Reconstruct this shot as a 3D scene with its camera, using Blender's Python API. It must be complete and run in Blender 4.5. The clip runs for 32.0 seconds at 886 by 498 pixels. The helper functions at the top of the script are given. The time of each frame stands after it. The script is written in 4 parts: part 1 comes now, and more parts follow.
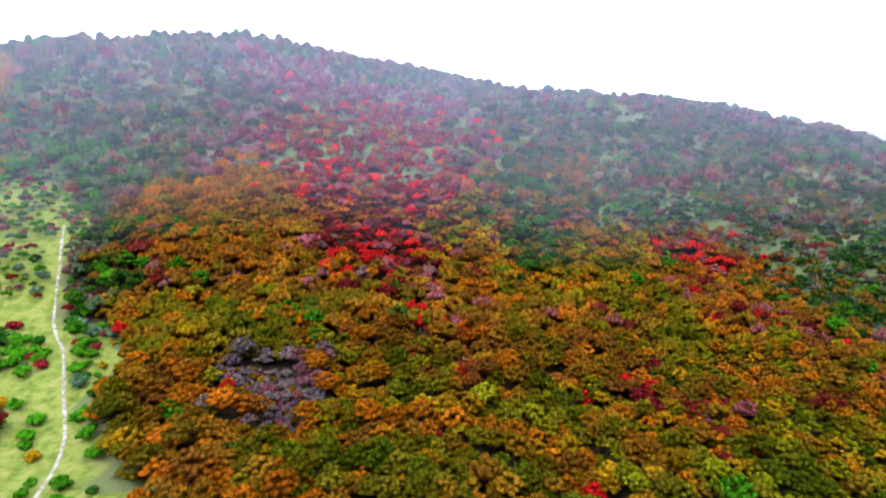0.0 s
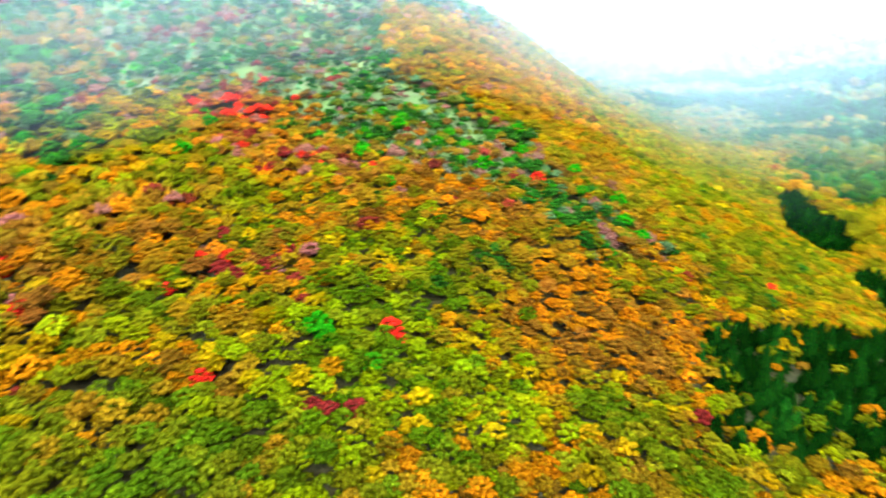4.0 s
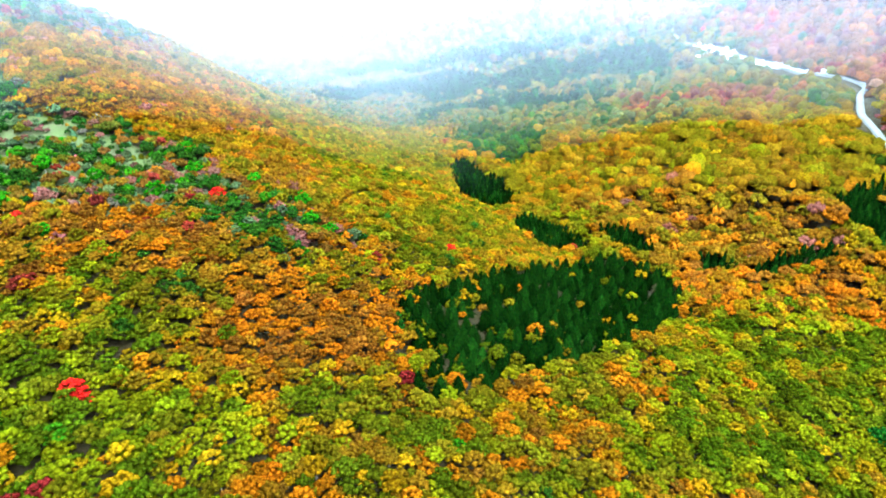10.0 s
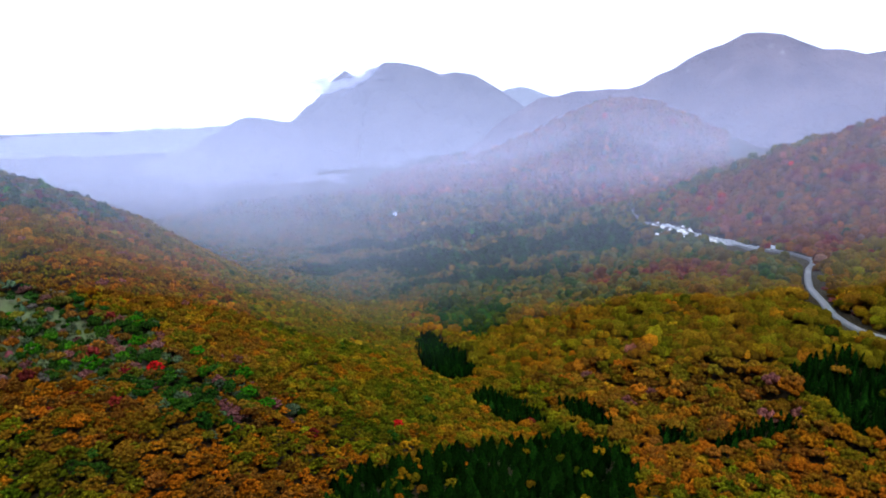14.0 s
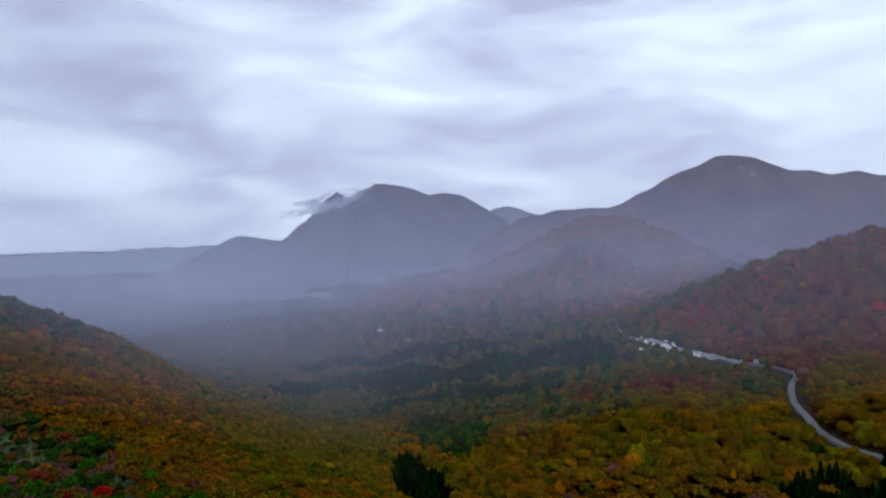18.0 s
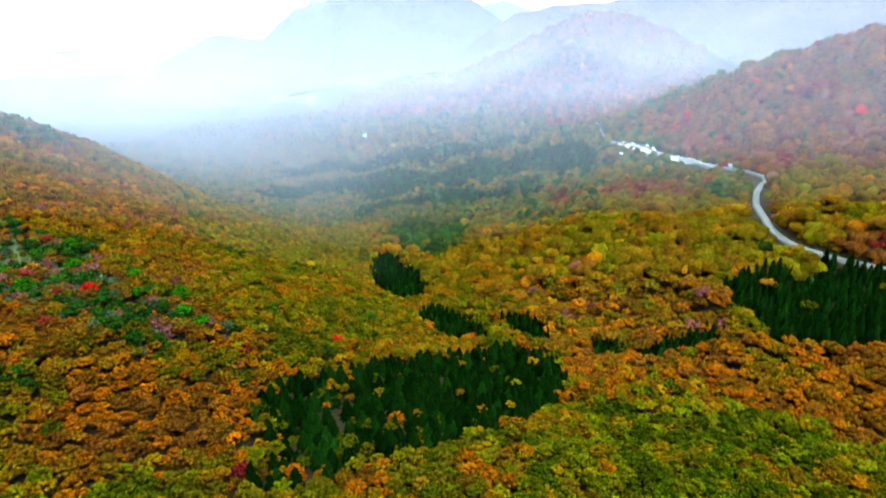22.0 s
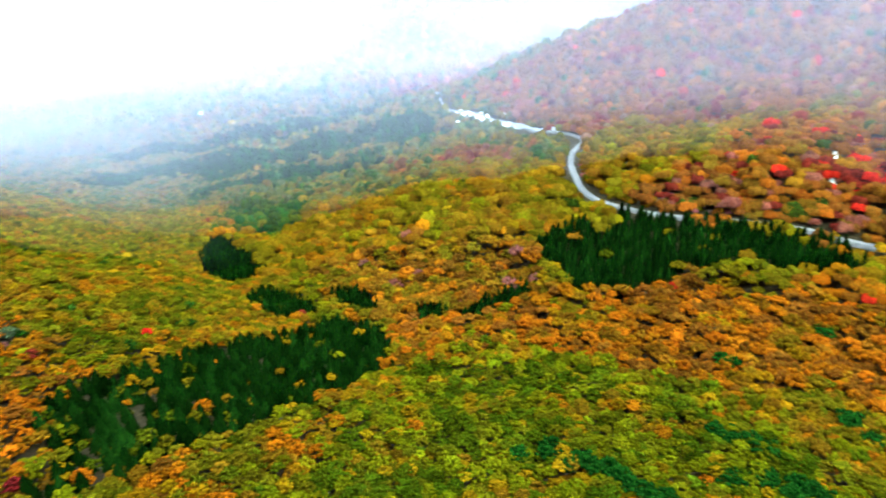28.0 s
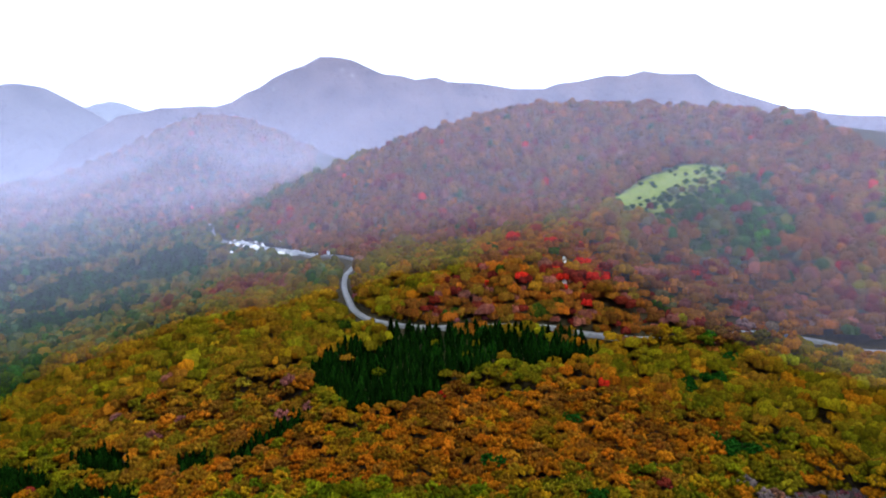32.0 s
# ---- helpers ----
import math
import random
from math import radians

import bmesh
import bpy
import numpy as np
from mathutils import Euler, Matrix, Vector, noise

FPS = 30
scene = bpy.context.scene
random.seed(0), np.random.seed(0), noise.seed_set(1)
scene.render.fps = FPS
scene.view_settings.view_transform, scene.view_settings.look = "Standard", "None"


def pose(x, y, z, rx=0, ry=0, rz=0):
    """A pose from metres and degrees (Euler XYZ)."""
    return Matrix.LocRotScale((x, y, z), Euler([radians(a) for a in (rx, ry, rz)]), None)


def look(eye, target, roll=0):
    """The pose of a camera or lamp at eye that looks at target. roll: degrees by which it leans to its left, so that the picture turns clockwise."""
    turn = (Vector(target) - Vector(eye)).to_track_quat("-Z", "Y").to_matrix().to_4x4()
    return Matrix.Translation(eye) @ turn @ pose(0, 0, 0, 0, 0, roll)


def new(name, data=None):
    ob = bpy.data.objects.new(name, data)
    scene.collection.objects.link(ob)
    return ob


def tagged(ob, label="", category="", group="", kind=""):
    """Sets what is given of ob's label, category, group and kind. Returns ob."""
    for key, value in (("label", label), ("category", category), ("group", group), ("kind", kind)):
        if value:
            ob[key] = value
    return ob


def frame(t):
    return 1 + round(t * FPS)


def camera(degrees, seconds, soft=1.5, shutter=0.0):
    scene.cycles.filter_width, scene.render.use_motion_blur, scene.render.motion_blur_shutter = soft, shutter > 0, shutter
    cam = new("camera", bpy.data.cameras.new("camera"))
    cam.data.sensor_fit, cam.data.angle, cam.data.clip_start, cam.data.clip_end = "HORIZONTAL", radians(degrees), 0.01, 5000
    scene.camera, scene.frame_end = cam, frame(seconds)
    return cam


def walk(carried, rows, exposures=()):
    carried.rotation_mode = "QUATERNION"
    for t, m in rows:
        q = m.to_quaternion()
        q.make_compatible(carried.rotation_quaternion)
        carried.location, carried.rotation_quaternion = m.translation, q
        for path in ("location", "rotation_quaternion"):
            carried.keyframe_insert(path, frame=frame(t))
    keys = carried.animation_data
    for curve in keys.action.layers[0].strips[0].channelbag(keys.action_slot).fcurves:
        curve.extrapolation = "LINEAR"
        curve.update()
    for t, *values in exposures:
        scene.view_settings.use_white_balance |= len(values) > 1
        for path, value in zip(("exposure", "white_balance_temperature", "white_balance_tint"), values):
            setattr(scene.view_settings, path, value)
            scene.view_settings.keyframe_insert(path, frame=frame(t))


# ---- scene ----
# the camera's flight: seconds, place, heading, tilt and lean
cam = camera(71.28, 32.0, soft=1.9, shutter=0.5)
FLIGHT = [
    (0, 0.00, 0.00, 150.00, 11.42, -13.80, 0.78),
    (0.5, 0.39, -0.30, 151.51, 11.43, -18.66, 0.65),
    (1, 0.77, -0.54, 153.02, 11.45, -24.87, 0.43),
    (1.5, 1.15, -0.74, 154.55, 11.56, -30.24, 0.28),
    (2, 1.59, -0.93, 156.04, 11.61, -29.93, 0.03),
    (2.5, 2.11, -1.14, 157.44, 6.96, -29.65, -0.03),
    (3, 2.58, -1.33, 158.68, -5.09, -29.39, 0.06),
    (3.5, 2.92, -1.51, 159.77, -18.09, -29.20, -0.03),
    (4, 3.13, -1.64, 160.72, -29.50, -29.04, -0.06),
    (4.5, 3.20, -1.71, 161.56, -40.97, -28.87, -0.14),
    (6.5, 2.91, -1.89, 164.46, -55.83, -29.06, -0.04),
    (7, 3.22, -2.61, 164.54, -56.35, -29.09, 0.01),
    (7.5, 3.81, -3.87, 164.37, -56.69, -29.07, 0.04),
    (8, 4.62, -5.34, 164.17, -56.90, -29.08, 0.02),
    (8.5, 5.45, -6.92, 163.99, -57.12, -29.09, 0.05),
    (9, 6.24, -8.56, 163.87, -57.30, -29.10, 0.03),
    (9.5, 7.06, -10.25, 163.81, -57.46, -29.10, 0.04),
    (10, 7.92, -11.97, 163.68, -57.61, -29.10, -0.00),
    (10.5, 8.70, -13.81, 163.54, -57.75, -29.09, 0.01),
    (11, 9.51, -15.75, 163.46, -57.90, -29.08, -0.00),
    (11.5, 10.38, -17.59, 163.37, -58.06, -29.09, 0.02),
    (12, 11.33, -19.34, 163.46, -58.22, -29.15, 0.10),
    (12.5, 12.56, -20.90, 163.79, -58.38, -20.77, 0.10),
    (13, 13.27, -22.65, 163.61, -58.50, -13.07, 0.10),
    (13.5, 13.88, -24.26, 163.54, -58.61, -13.04, 0.07),
    (14, 14.59, -25.62, 163.70, -58.72, -13.06, 0.09),
    (14.5, 15.40, -26.81, 163.97, -58.84, -7.79, 0.04),
    (15, 15.95, -27.96, 163.88, -58.90, -1.27, 0.01),
    (15.5, 16.34, -28.92, 163.62, -59.02, -1.23, -0.02),
    (17.5, 17.54, -32.31, 162.84, -59.46, -1.12, -0.11),
    (18, 17.87, -33.27, 162.86, -59.57, -2.26, -0.14),
    (18.5, 18.31, -34.34, 163.09, -59.63, -11.49, -0.07),
    (19, 18.86, -35.41, 163.41, -59.70, -13.34, -0.07),
    (19.5, 19.37, -36.55, 163.58, -59.79, -13.37, -0.06),
    (20, 19.79, -37.79, 163.62, -59.90, -13.38, -0.04),
    (20.5, 20.06, -39.12, 163.62, -59.98, -13.52, -0.09),
    (21, 20.37, -40.44, 163.65, -60.04, -17.00, -0.08),
    (21.5, 20.71, -41.79, 163.62, -60.14, -16.99, -0.10),
    (22, 20.97, -43.19, 163.59, -60.23, -20.24, -0.11),
    (22.5, 21.40, -44.41, 163.76, -60.32, -22.61, -0.10),
    (23, 21.78, -45.65, 163.87, -60.43, -22.62, -0.10),
    (23.5, 22.15, -46.91, 163.91, -60.54, -22.62, -0.10),
    (24, 22.58, -48.20, 163.94, -60.64, -22.62, -0.09),
    (24.5, 23.01, -49.64, 164.02, -60.73, -22.65, -0.11),
    (26.5, 25.09, -56.79, 164.50, -61.03, -22.74, -0.14),
    (27, 25.59, -59.12, 164.68, -62.67, -22.75, -0.13),
    (27.5, 26.18, -61.49, 164.89, -66.58, -22.77, -0.17),
    (28, 26.71, -63.80, 165.08, -73.08, -22.83, -0.03),
    (28.5, 27.24, -66.03, 165.18, -79.74, -22.85, 0.08),
    (29, 27.59, -68.17, 165.34, -86.01, -22.86, 0.12),
    (29.5, 27.72, -70.10, 165.59, -89.25, -22.90, 0.10),
    (30, 27.71, -71.90, 165.92, -90.45, -21.62, 0.12),
    (30.5, 27.49, -73.54, 166.12, -91.31, -18.44, 0.15),
    (31, 27.17, -75.05, 166.27, -91.83, -15.97, 0.13),
    (31.5, 26.95, -76.56, 166.42, -92.21, -13.77, 0.05),
    (32, 26.77, -78.15, 166.51, -92.46, -11.58, 0.02),
]
EXPOSURES = [
    (0.0, 1.25, 5900, 20),
    (0.5, 1.65, 5900, 12),
    (1.0, 2.32, 6000, -4),
    (1.5, 2.74, 6000, -12),
    (2.0, 2.77, 6000, -19),
    (3.0, 2.90, 5900, -26),
    (4.0, 2.67, 5900, -26),
    (7.0, 2.57, 5600, -14),
    (12.0, 2.57, 5600, -14),
    (12.5, 1.47, 5800, 8),
    (13.0, 0.65, 5700, 12),
    (14.0, 0.36, 5700, 12),
    (14.5, -0.33, 5600, 14),
    (15.0, -0.95, 5850, 14),
    (18.0, -1.00, 5950, 11),
    (18.5, -0.25, 5800, 8),
    (19.0, 0.50, 5900, 7),
    (20.5, 0.60, 5900, 7),
    (21.0, 1.17, 6000, -8),
    (21.5, 1.17, 6000, -8),
    (22.0, 1.30, 6000, -12),
    (22.5, 1.58, 6100, -14),
    (27.0, 1.88, 6100, -14),
    (28.0, 1.90, 5750, -10),
    (29.5, 2.08, 5650, -13),
    (30.0, 2.08, 5650, -13),
    (30.5, 1.62, 5900, -6),
    (31.0, 1.38, 5900, 3),
    (32.0, 0.58, 5800, 11),
]
walk(cam, [(t, look((x, y, z), (x - math.sin(radians(h)) * math.cos(radians(p)), y + math.cos(radians(h)) * math.cos(radians(p)), z + math.sin(radians(p))), r)) for t, x, y, z, h, p, r in FLIGHT], EXPOSURES)

# world: an overcast sky, streaked with cloud
world = bpy.data.worlds.new("overcast_sky")
scene.world = world
world.use_nodes = True
nt = world.node_tree
nt.nodes.clear()
SUN_EL, SUN_ROT = 48.0, 200.0
w_out = nt.nodes.new("ShaderNodeOutputWorld")
w_bg = nt.nodes.new("ShaderNodeBackground")
w_sky = nt.nodes.new("ShaderNodeTexSky")
w_sky.sky_type, w_sky.sun_disc = "NISHITA", False
w_sky.sun_elevation, w_sky.sun_rotation = radians(SUN_EL), radians(SUN_ROT)
w_co = nt.nodes.new("ShaderNodeTexCoord")
w_map = nt.nodes.new("ShaderNodeMapping")
w_map.inputs["Scale"].default_value = (1.5, 1.5, 5.2)
w_map.inputs["Rotation"].default_value = (radians(6), radians(-9), 0.4)
w_no = nt.nodes.new("ShaderNodeTexNoise")
w_no.inputs["Scale"].default_value, w_no.inputs["Detail"].default_value = 2.1, 6.0
w_no.inputs["Roughness"].default_value, w_no.inputs["Distortion"].default_value = 0.52, 0.35
w_rp = nt.nodes.new("ShaderNodeValToRGB")
w_rp.color_ramp.elements[0].position, w_rp.color_ramp.elements[0].color = 0.33, (11.6, 11.8, 15.6, 1)
w_rp.color_ramp.elements[1].position, w_rp.color_ramp.elements[1].color = 0.64, (21.5, 24.0, 25.5, 1)
w_mix = nt.nodes.new("ShaderNodeMix")
w_mix.data_type = "RGBA"
w_mix.inputs["Factor"].default_value = 0.9
w_bg.inputs["Strength"].default_value = 0.1
nt.links.new(w_co.outputs["Generated"], w_map.inputs["Vector"])
nt.links.new(w_map.outputs["Vector"], w_no.inputs["Vector"])
# the cloud is thickest over the far end of the valley
w_far = nt.nodes.new("ShaderNodeVectorMath")
w_far.operation = "DISTANCE"
w_far.inputs[1].default_value = (0.84, 0.51, 0.13)
w_clip = nt.nodes.new("ShaderNodeMapRange")
w_clip.inputs["From Min"].default_value, w_clip.inputs["From Max"].default_value = 0.0, 0.7
w_clip.inputs["To Min"].default_value, w_clip.inputs["To Max"].default_value = -0.07, 0.05
w_add = nt.nodes.new("ShaderNodeMath")
nt.links.new(w_co.outputs["Generated"], w_far.inputs[0])
nt.links.new(w_far.outputs["Value"], w_clip.inputs["Value"])
nt.links.new(w_no.outputs["Fac"], w_add.inputs[0])
nt.links.new(w_clip.outputs["Result"], w_add.inputs[1])
nt.links.new(w_add.outputs["Value"], w_rp.inputs["Fac"])
nt.links.new(w_sky.outputs["Color"], w_mix.inputs["A"])
nt.links.new(w_rp.outputs["Color"], w_mix.inputs["B"])
w_up = nt.nodes.new("ShaderNodeSeparateXYZ")
w_lum = nt.nodes.new("ShaderNodeMapRange")
w_lum.inputs["From Min"].default_value, w_lum.inputs["From Max"].default_value = 0.35, 1.0
w_lum.inputs["To Min"].default_value, w_lum.inputs["To Max"].default_value = 1.0, 1.9
w_gain = nt.nodes.new("ShaderNodeVectorMath")
w_gain.operation = "SCALE"
nt.links.new(w_co.outputs["Generated"], w_up.inputs["Vector"])
nt.links.new(w_up.outputs["Z"], w_lum.inputs["Value"])
nt.links.new(w_mix.outputs["Result"], w_gain.inputs["Vector"])
nt.links.new(w_lum.outputs["Result"], w_gain.inputs["Scale"])
nt.links.new(w_gain.outputs["Vector"], w_bg.inputs["Color"])
nt.links.new(w_bg.outputs["Background"], w_out.inputs["Surface"])

sun = new("sun", bpy.data.lights.new("sun", "SUN"))
sun.data.energy, sun.data.angle, sun.data.color = 1.5, radians(12), (1.0, 0.96, 0.9)
sun.matrix_world = pose(0, 0, 600, 90 - SUN_EL, 0, 180 - SUN_ROT)

# the lie of the land: crests, gullies, benches and flats as lines of x, y and ground height
LAND = {}
LAND["north_crest"] = [(-400, 250, 150), (-309, 299, 168), (-271, 396, 188), (-224, 425, 189), (-193, 461, 179), (-117, 476, 168), (-22, 449, 152), (58, 426, 152), (113, 394, 141), (158, 345, 128), (198, 321, 112), (238, 310, 87), (282, 315, 60), (336, 320, 28), (403, 291, -4)]
LAND["behind_crest"] = [(-300, 650, 110), (0, 650, 90), (250, 520, 30), (420, 420, -10)]
LAND["slope_foot"] = [(-170, 60, 70), (-75, 102, 76), (-8, 82, 76), (43, 89, 77), (75, 72, 71)]
LAND["slope_low"] = [(-130, 150, 83), (-68, 128, 77), (-30, 146, 78), (26, 163, 78), (70, 152, 81), (118, 140, 80), (150, 131, 70)]
LAND["slope_mid"] = [(-180, 190, 98), (-42, 195, 87), (20, 215, 85), (78, 200, 86), (110, 225, 93), (180, 230, 84)]
LAND["slope_high"] = [(-235, 255, 126), (-180, 310, 138), (-60, 294, 112), (-76, 372, 137), (55, 346, 124), (90, 276, 106), (150, 275, 106), (214, 276, 74)]
LAND["near_bench"] = [(-49, 52, 79), (0, 0, 74), (62, 51, 69), (94, 55, 63), (101, 45, 58), (147, 23, 50), (178, 93, 49), (225, 130, 42)]
LAND["gully"] = [(170, 5, 42), (205, 12, 31), (228, 40, 30), (270, 100, 20), (326, 178, 10), (400, 232, 0), (483, 240, 0), (600, 330, -8), (700, 480, -6)]
LAND["near_flat"] = [(60, -60, 58), (100, -60, 52), (205, -40, 36), (230, -103, 39), (255, -138, 40), (290, -225, 50), (180, -180, 46)]
LAND["brow"] = [(285, -15, 38), (330, 48, 39), (400, 75, 36), (450, 120, 22), (520, 150, 14)]
LAND["road_bench"] = [(240, -420, 62), (280, -340, 60), (297, -300, 59), (314, -271, 60), (323, -224, 58), (328, -175, 58), (334, -120, 59), (341, -72, 60), (393, -36, 58), (441, -28, 57), (490, -27, 56), (528, -27, 54), (560, 10, 50), (589, 34, 48), (628, 80, 47), (655, 106, 47), (700, 140, 46), (768, 172, 45)]
LAND["spur"] = [(372, -115, 80), (362, -156, 80), (430, -190, 94), (484, -253, 119), (498, -293, 132), (559, -355, 134), (498, -171, 83), (526, -107, 62)]
LAND["south_crest"] = [(504, -442, 154), (609, -345, 170), (672, -240, 179), (703, -153, 169), (727, -93, 149), (744, -16, 127), (770, 81, 79), (788, 160, 44)]
LAND["behind_south"] = [(700, -600, 120), (900, -350, 120), (950, -50, 80)]
LAND["valley_floor"] = [(600, 450, -8), (746, 499, 5), (800, 300, 2), (900, 680, -4), (1300, 900, -10)]
LAND["far_spur"] = [(850, 500, 2), (930, 405, 42), (1050, 345, 90), (1180, 340, 125), (1320, 360, 150), (1480, 385, 175)]
LAND["spur_foot"] = [(900, 260, 12), (1050, 180, 40), (1250, 150, 70), (1000, 560, 12), (1200, 560, 30)]
LAND["far_ground"] = [(1600, 1500, -30), (1900, 200, 60), (1750, -700, 60), (900, -1200, 60), (4600, 2000, -40), (4600, -2000, -40), (1500, 4600, -40), (500, 1200, -20), (-400, 1200, 40)]
LAND["behind"] = [(-400, -300, 80), (0, -250, 70), (0, -500, 70), (-700, 200, 110), (-600, -1200, 60), (300, -900, 80), (-3000, -3000, 40), (-3000, 3000, 40), (0, -3000, 40), (-500, 4600, -20)]


def stepped(line, step):
    """Points along a line, no farther apart than step."""
    out = []
    for a, b in zip(line, line[1:]):
        n = max(1, int(math.dist(a[:2], b[:2]) / step))
        out += [tuple(a[k] + (b[k] - a[k]) * i / n for k in range(3)) for i in range(n)]
    return out + [line[-1]]


SPREAD = 45.0
land_points = np.array(sum((stepped(v, 70) if k not in ("far_ground", "behind", "valley_floor") else list(v) for k, v in LAND.items()), []), float)


def land_kernel(a, b):
    d = ((a[:, None, :2] - b[None, :, :2]) ** 2).sum(-1)
    return np.sqrt(d + SPREAD**2) / 100


_n = len(land_points)
_sys = np.zeros((_n + 1, _n + 1))
_sys[:_n, :_n] = land_kernel(land_points, land_points) - 0.06 * np.eye(_n)
_sys[:_n, _n] = _sys[_n, :_n] = 1
land_weights = np.linalg.solve(_sys, np.r_[land_points[:, 2], 0])


def waves(x, y, size, seed):
    """A smooth random field of about +-1, from a few sines."""
    rng = np.random.RandomState(seed)
    out = np.zeros_like(x, dtype=float)
    for i in range(7):
        a, ph, f = rng.uniform(0, 6.28), rng.uniform(0, 6.28), rng.uniform(0.6, 1.7) * 6.28 / size
        out = out + np.sin((x * math.cos(a) + y * math.sin(a)) * f + ph + 0.8 * np.sin((y * math.cos(a) - x * math.sin(a)) * f * 0.7 + ph * 2))
    return out / 3.0


def ground_height(x, y):
    x, y = np.atleast_1d(np.asarray(x, float)), np.atleast_1d(np.asarray(y, float))
    flat = np.stack([x.ravel(), y.ravel()], 1)
    out = np.empty(len(flat))
    for i in range(0, len(flat), 20000):
        out[i:i + 20000] = land_kernel(flat[i:i + 20000], land_points) @ land_weights[:-1] + land_weights[-1]
    out = out.reshape(x.shape)
    mounds = np.clip((x - 240) / 60, 0, 1) * np.clip((y + 20) / 60, 0, 1)
    return out + 1.4 * waves(x, y, 90, 5) + 0.5 * waves(x, y, 31, 6) + mounds * (3.0 * waves(x, y, 120, 8) + 1.6 * waves(x, y, 52, 9))
# land ends

# ---- materials ----


def material(name):
    m = bpy.data.materials.new(name)
    m.use_nodes = True
    t = m.node_tree
    return m, t, t.nodes["Principled BSDF"]


def node(t, kind, **values):
    n = t.nodes.new(kind)
    for key, value in values.items():
        n.inputs[key.replace("_", " ")].default_value = value
    return n


def ramp(t, source, stops):
    n = t.nodes.new("ShaderNodeValToRGB")
    while len(n.color_ramp.elements) < len(stops):
        n.color_ramp.elements.new(0.5)
    for e, (at, colour) in zip(n.color_ramp.elements, stops):
        e.position, e.color = at, (*colour, 1)
    t.links.new(source, n.inputs["Fac"])
    return n.outputs["Color"]


def blend(t, factor, a, b, way="MIX"):
    n = t.nodes.new("ShaderNodeMix")
    n.data_type, n.blend_type = "RGBA", way
    for key, value in (("Factor", factor), ("A", a), ("B", b)):
        if isinstance(value, bpy.types.NodeSocket):
            t.links.new(value, n.inputs[key])
        else:
            n.inputs[key].default_value = value if key == "Factor" else (*value, 1)
    return n.outputs["Result"]


def noise_of(t, scale, detail=3.0, rough=0.55):
    co = t.nodes.new("ShaderNodeNewGeometry")
    n = node(t, "ShaderNodeTexNoise", Scale=scale, Detail=detail, Roughness=rough)
    t.links.new(co.outputs["Position"], n.inputs["Vector"])
    return n.outputs["Fac"]


def bumped(t, bsdf, source, strength, distance):
    n = node(t, "ShaderNodeBump", Strength=strength, Distance=distance)
    t.links.new(source, n.inputs["Height"])
    t.links.new(n.outputs["Normal"], bsdf.inputs["Normal"])


def leaf_material(name, from_object, low=0.58, high=1.45):
    """Foliage: the tree's own hue, broken up by leaf clusters, twigs and lighter tips."""
    m, t, b = material(name)
    if from_object:
        hue = t.nodes.new("ShaderNodeObjectInfo").outputs["Color"]
    else:
        a = t.nodes.new("ShaderNodeAttribute")
        a.attribute_name = "leaf_hue"
        hue = a.outputs["Color"]
    geo = t.nodes.new("ShaderNodeNewGeometry")
    island = ramp(t, geo.outputs["Random Per Island"], [(0.0, (low, low * 1.06, low)), (0.5, (1, 1, 1)), (1.0, (high, high * 0.95, high * 0.8))])
    hue = blend(t, 1.0, hue, island, "MULTIPLY")
    cluster = ramp(t, noise_of(t, 1.3, 4.0, 0.72), [(0.36, (0.44, 0.44, 0.44)), (0.5, (0.92, 0.92, 0.92)), (0.64, (1.36, 1.3, 1.12))])
    hue = blend(t, 1.0, hue, cluster, "MULTIPLY")
    t.links.new(hue, b.inputs["Base Color"])
    b.inputs["Roughness"].default_value = 0.8
    b.inputs["Specular IOR Level"].default_value = 0.0
    bumped(t, b, noise_of(t, 2.4, 3.0, 0.7), 0.8, 0.6)
    return m


M_LEAF = leaf_material("autumn_foliage", False, 0.8, 1.16)
M_LEAF_FAR = leaf_material("autumn_foliage_far", False, 0.82, 1.15)
M_LEAF_NEAR = leaf_material("autumn_foliage_near", True, 0.8, 1.16)

M_BARK, _t, _b = material("grey_brown_bark")
_t.links.new(ramp(_t, noise_of(_t, 6.0), [(0.3, (0.05, 0.04, 0.03)), (0.7, (0.17, 0.14, 0.12))]), _b.inputs["Base Color"])
_b.inputs["Roughness"].default_value = 0.9
bumped(_t, _b, noise_of(_t, 9.0), 0.7, 0.05)

# forest floor and grass: one sheet, grass where the clearings are
M_GROUND, _t, _b = material("leaf_litter_and_grass")
_a = _t.nodes.new("ShaderNodeAttribute")
_a.attribute_name = "grass"
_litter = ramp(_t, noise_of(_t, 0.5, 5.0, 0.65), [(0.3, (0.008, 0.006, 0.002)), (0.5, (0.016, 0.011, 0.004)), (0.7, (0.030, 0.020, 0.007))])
_grass = ramp(_t, noise_of(_t, 0.3, 6.0, 0.7), [(0.32, (0.03, 0.05, 0.004)), (0.44, (0.062, 0.085, 0.008)), (0.56, (0.10, 0.115, 0.018)), (0.7, (0.125, 0.105, 0.04))])
_scrub = blend(_t, noise_of(_t, 0.5, 6.0, 0.75), ramp(_t, noise_of(_t, 0.035, 4.0, 0.6), [(0.36, (0.062, 0.048, 0.036)), (0.5, (0.050, 0.064, 0.020)), (0.68, (0.10, 0.088, 0.032))]), (0.048, 0.062, 0.020))
_edge = blend(_t, 0.2, _a.outputs["Color"], noise_of(_t, 0.12, 4.0), "LINEAR_LIGHT")
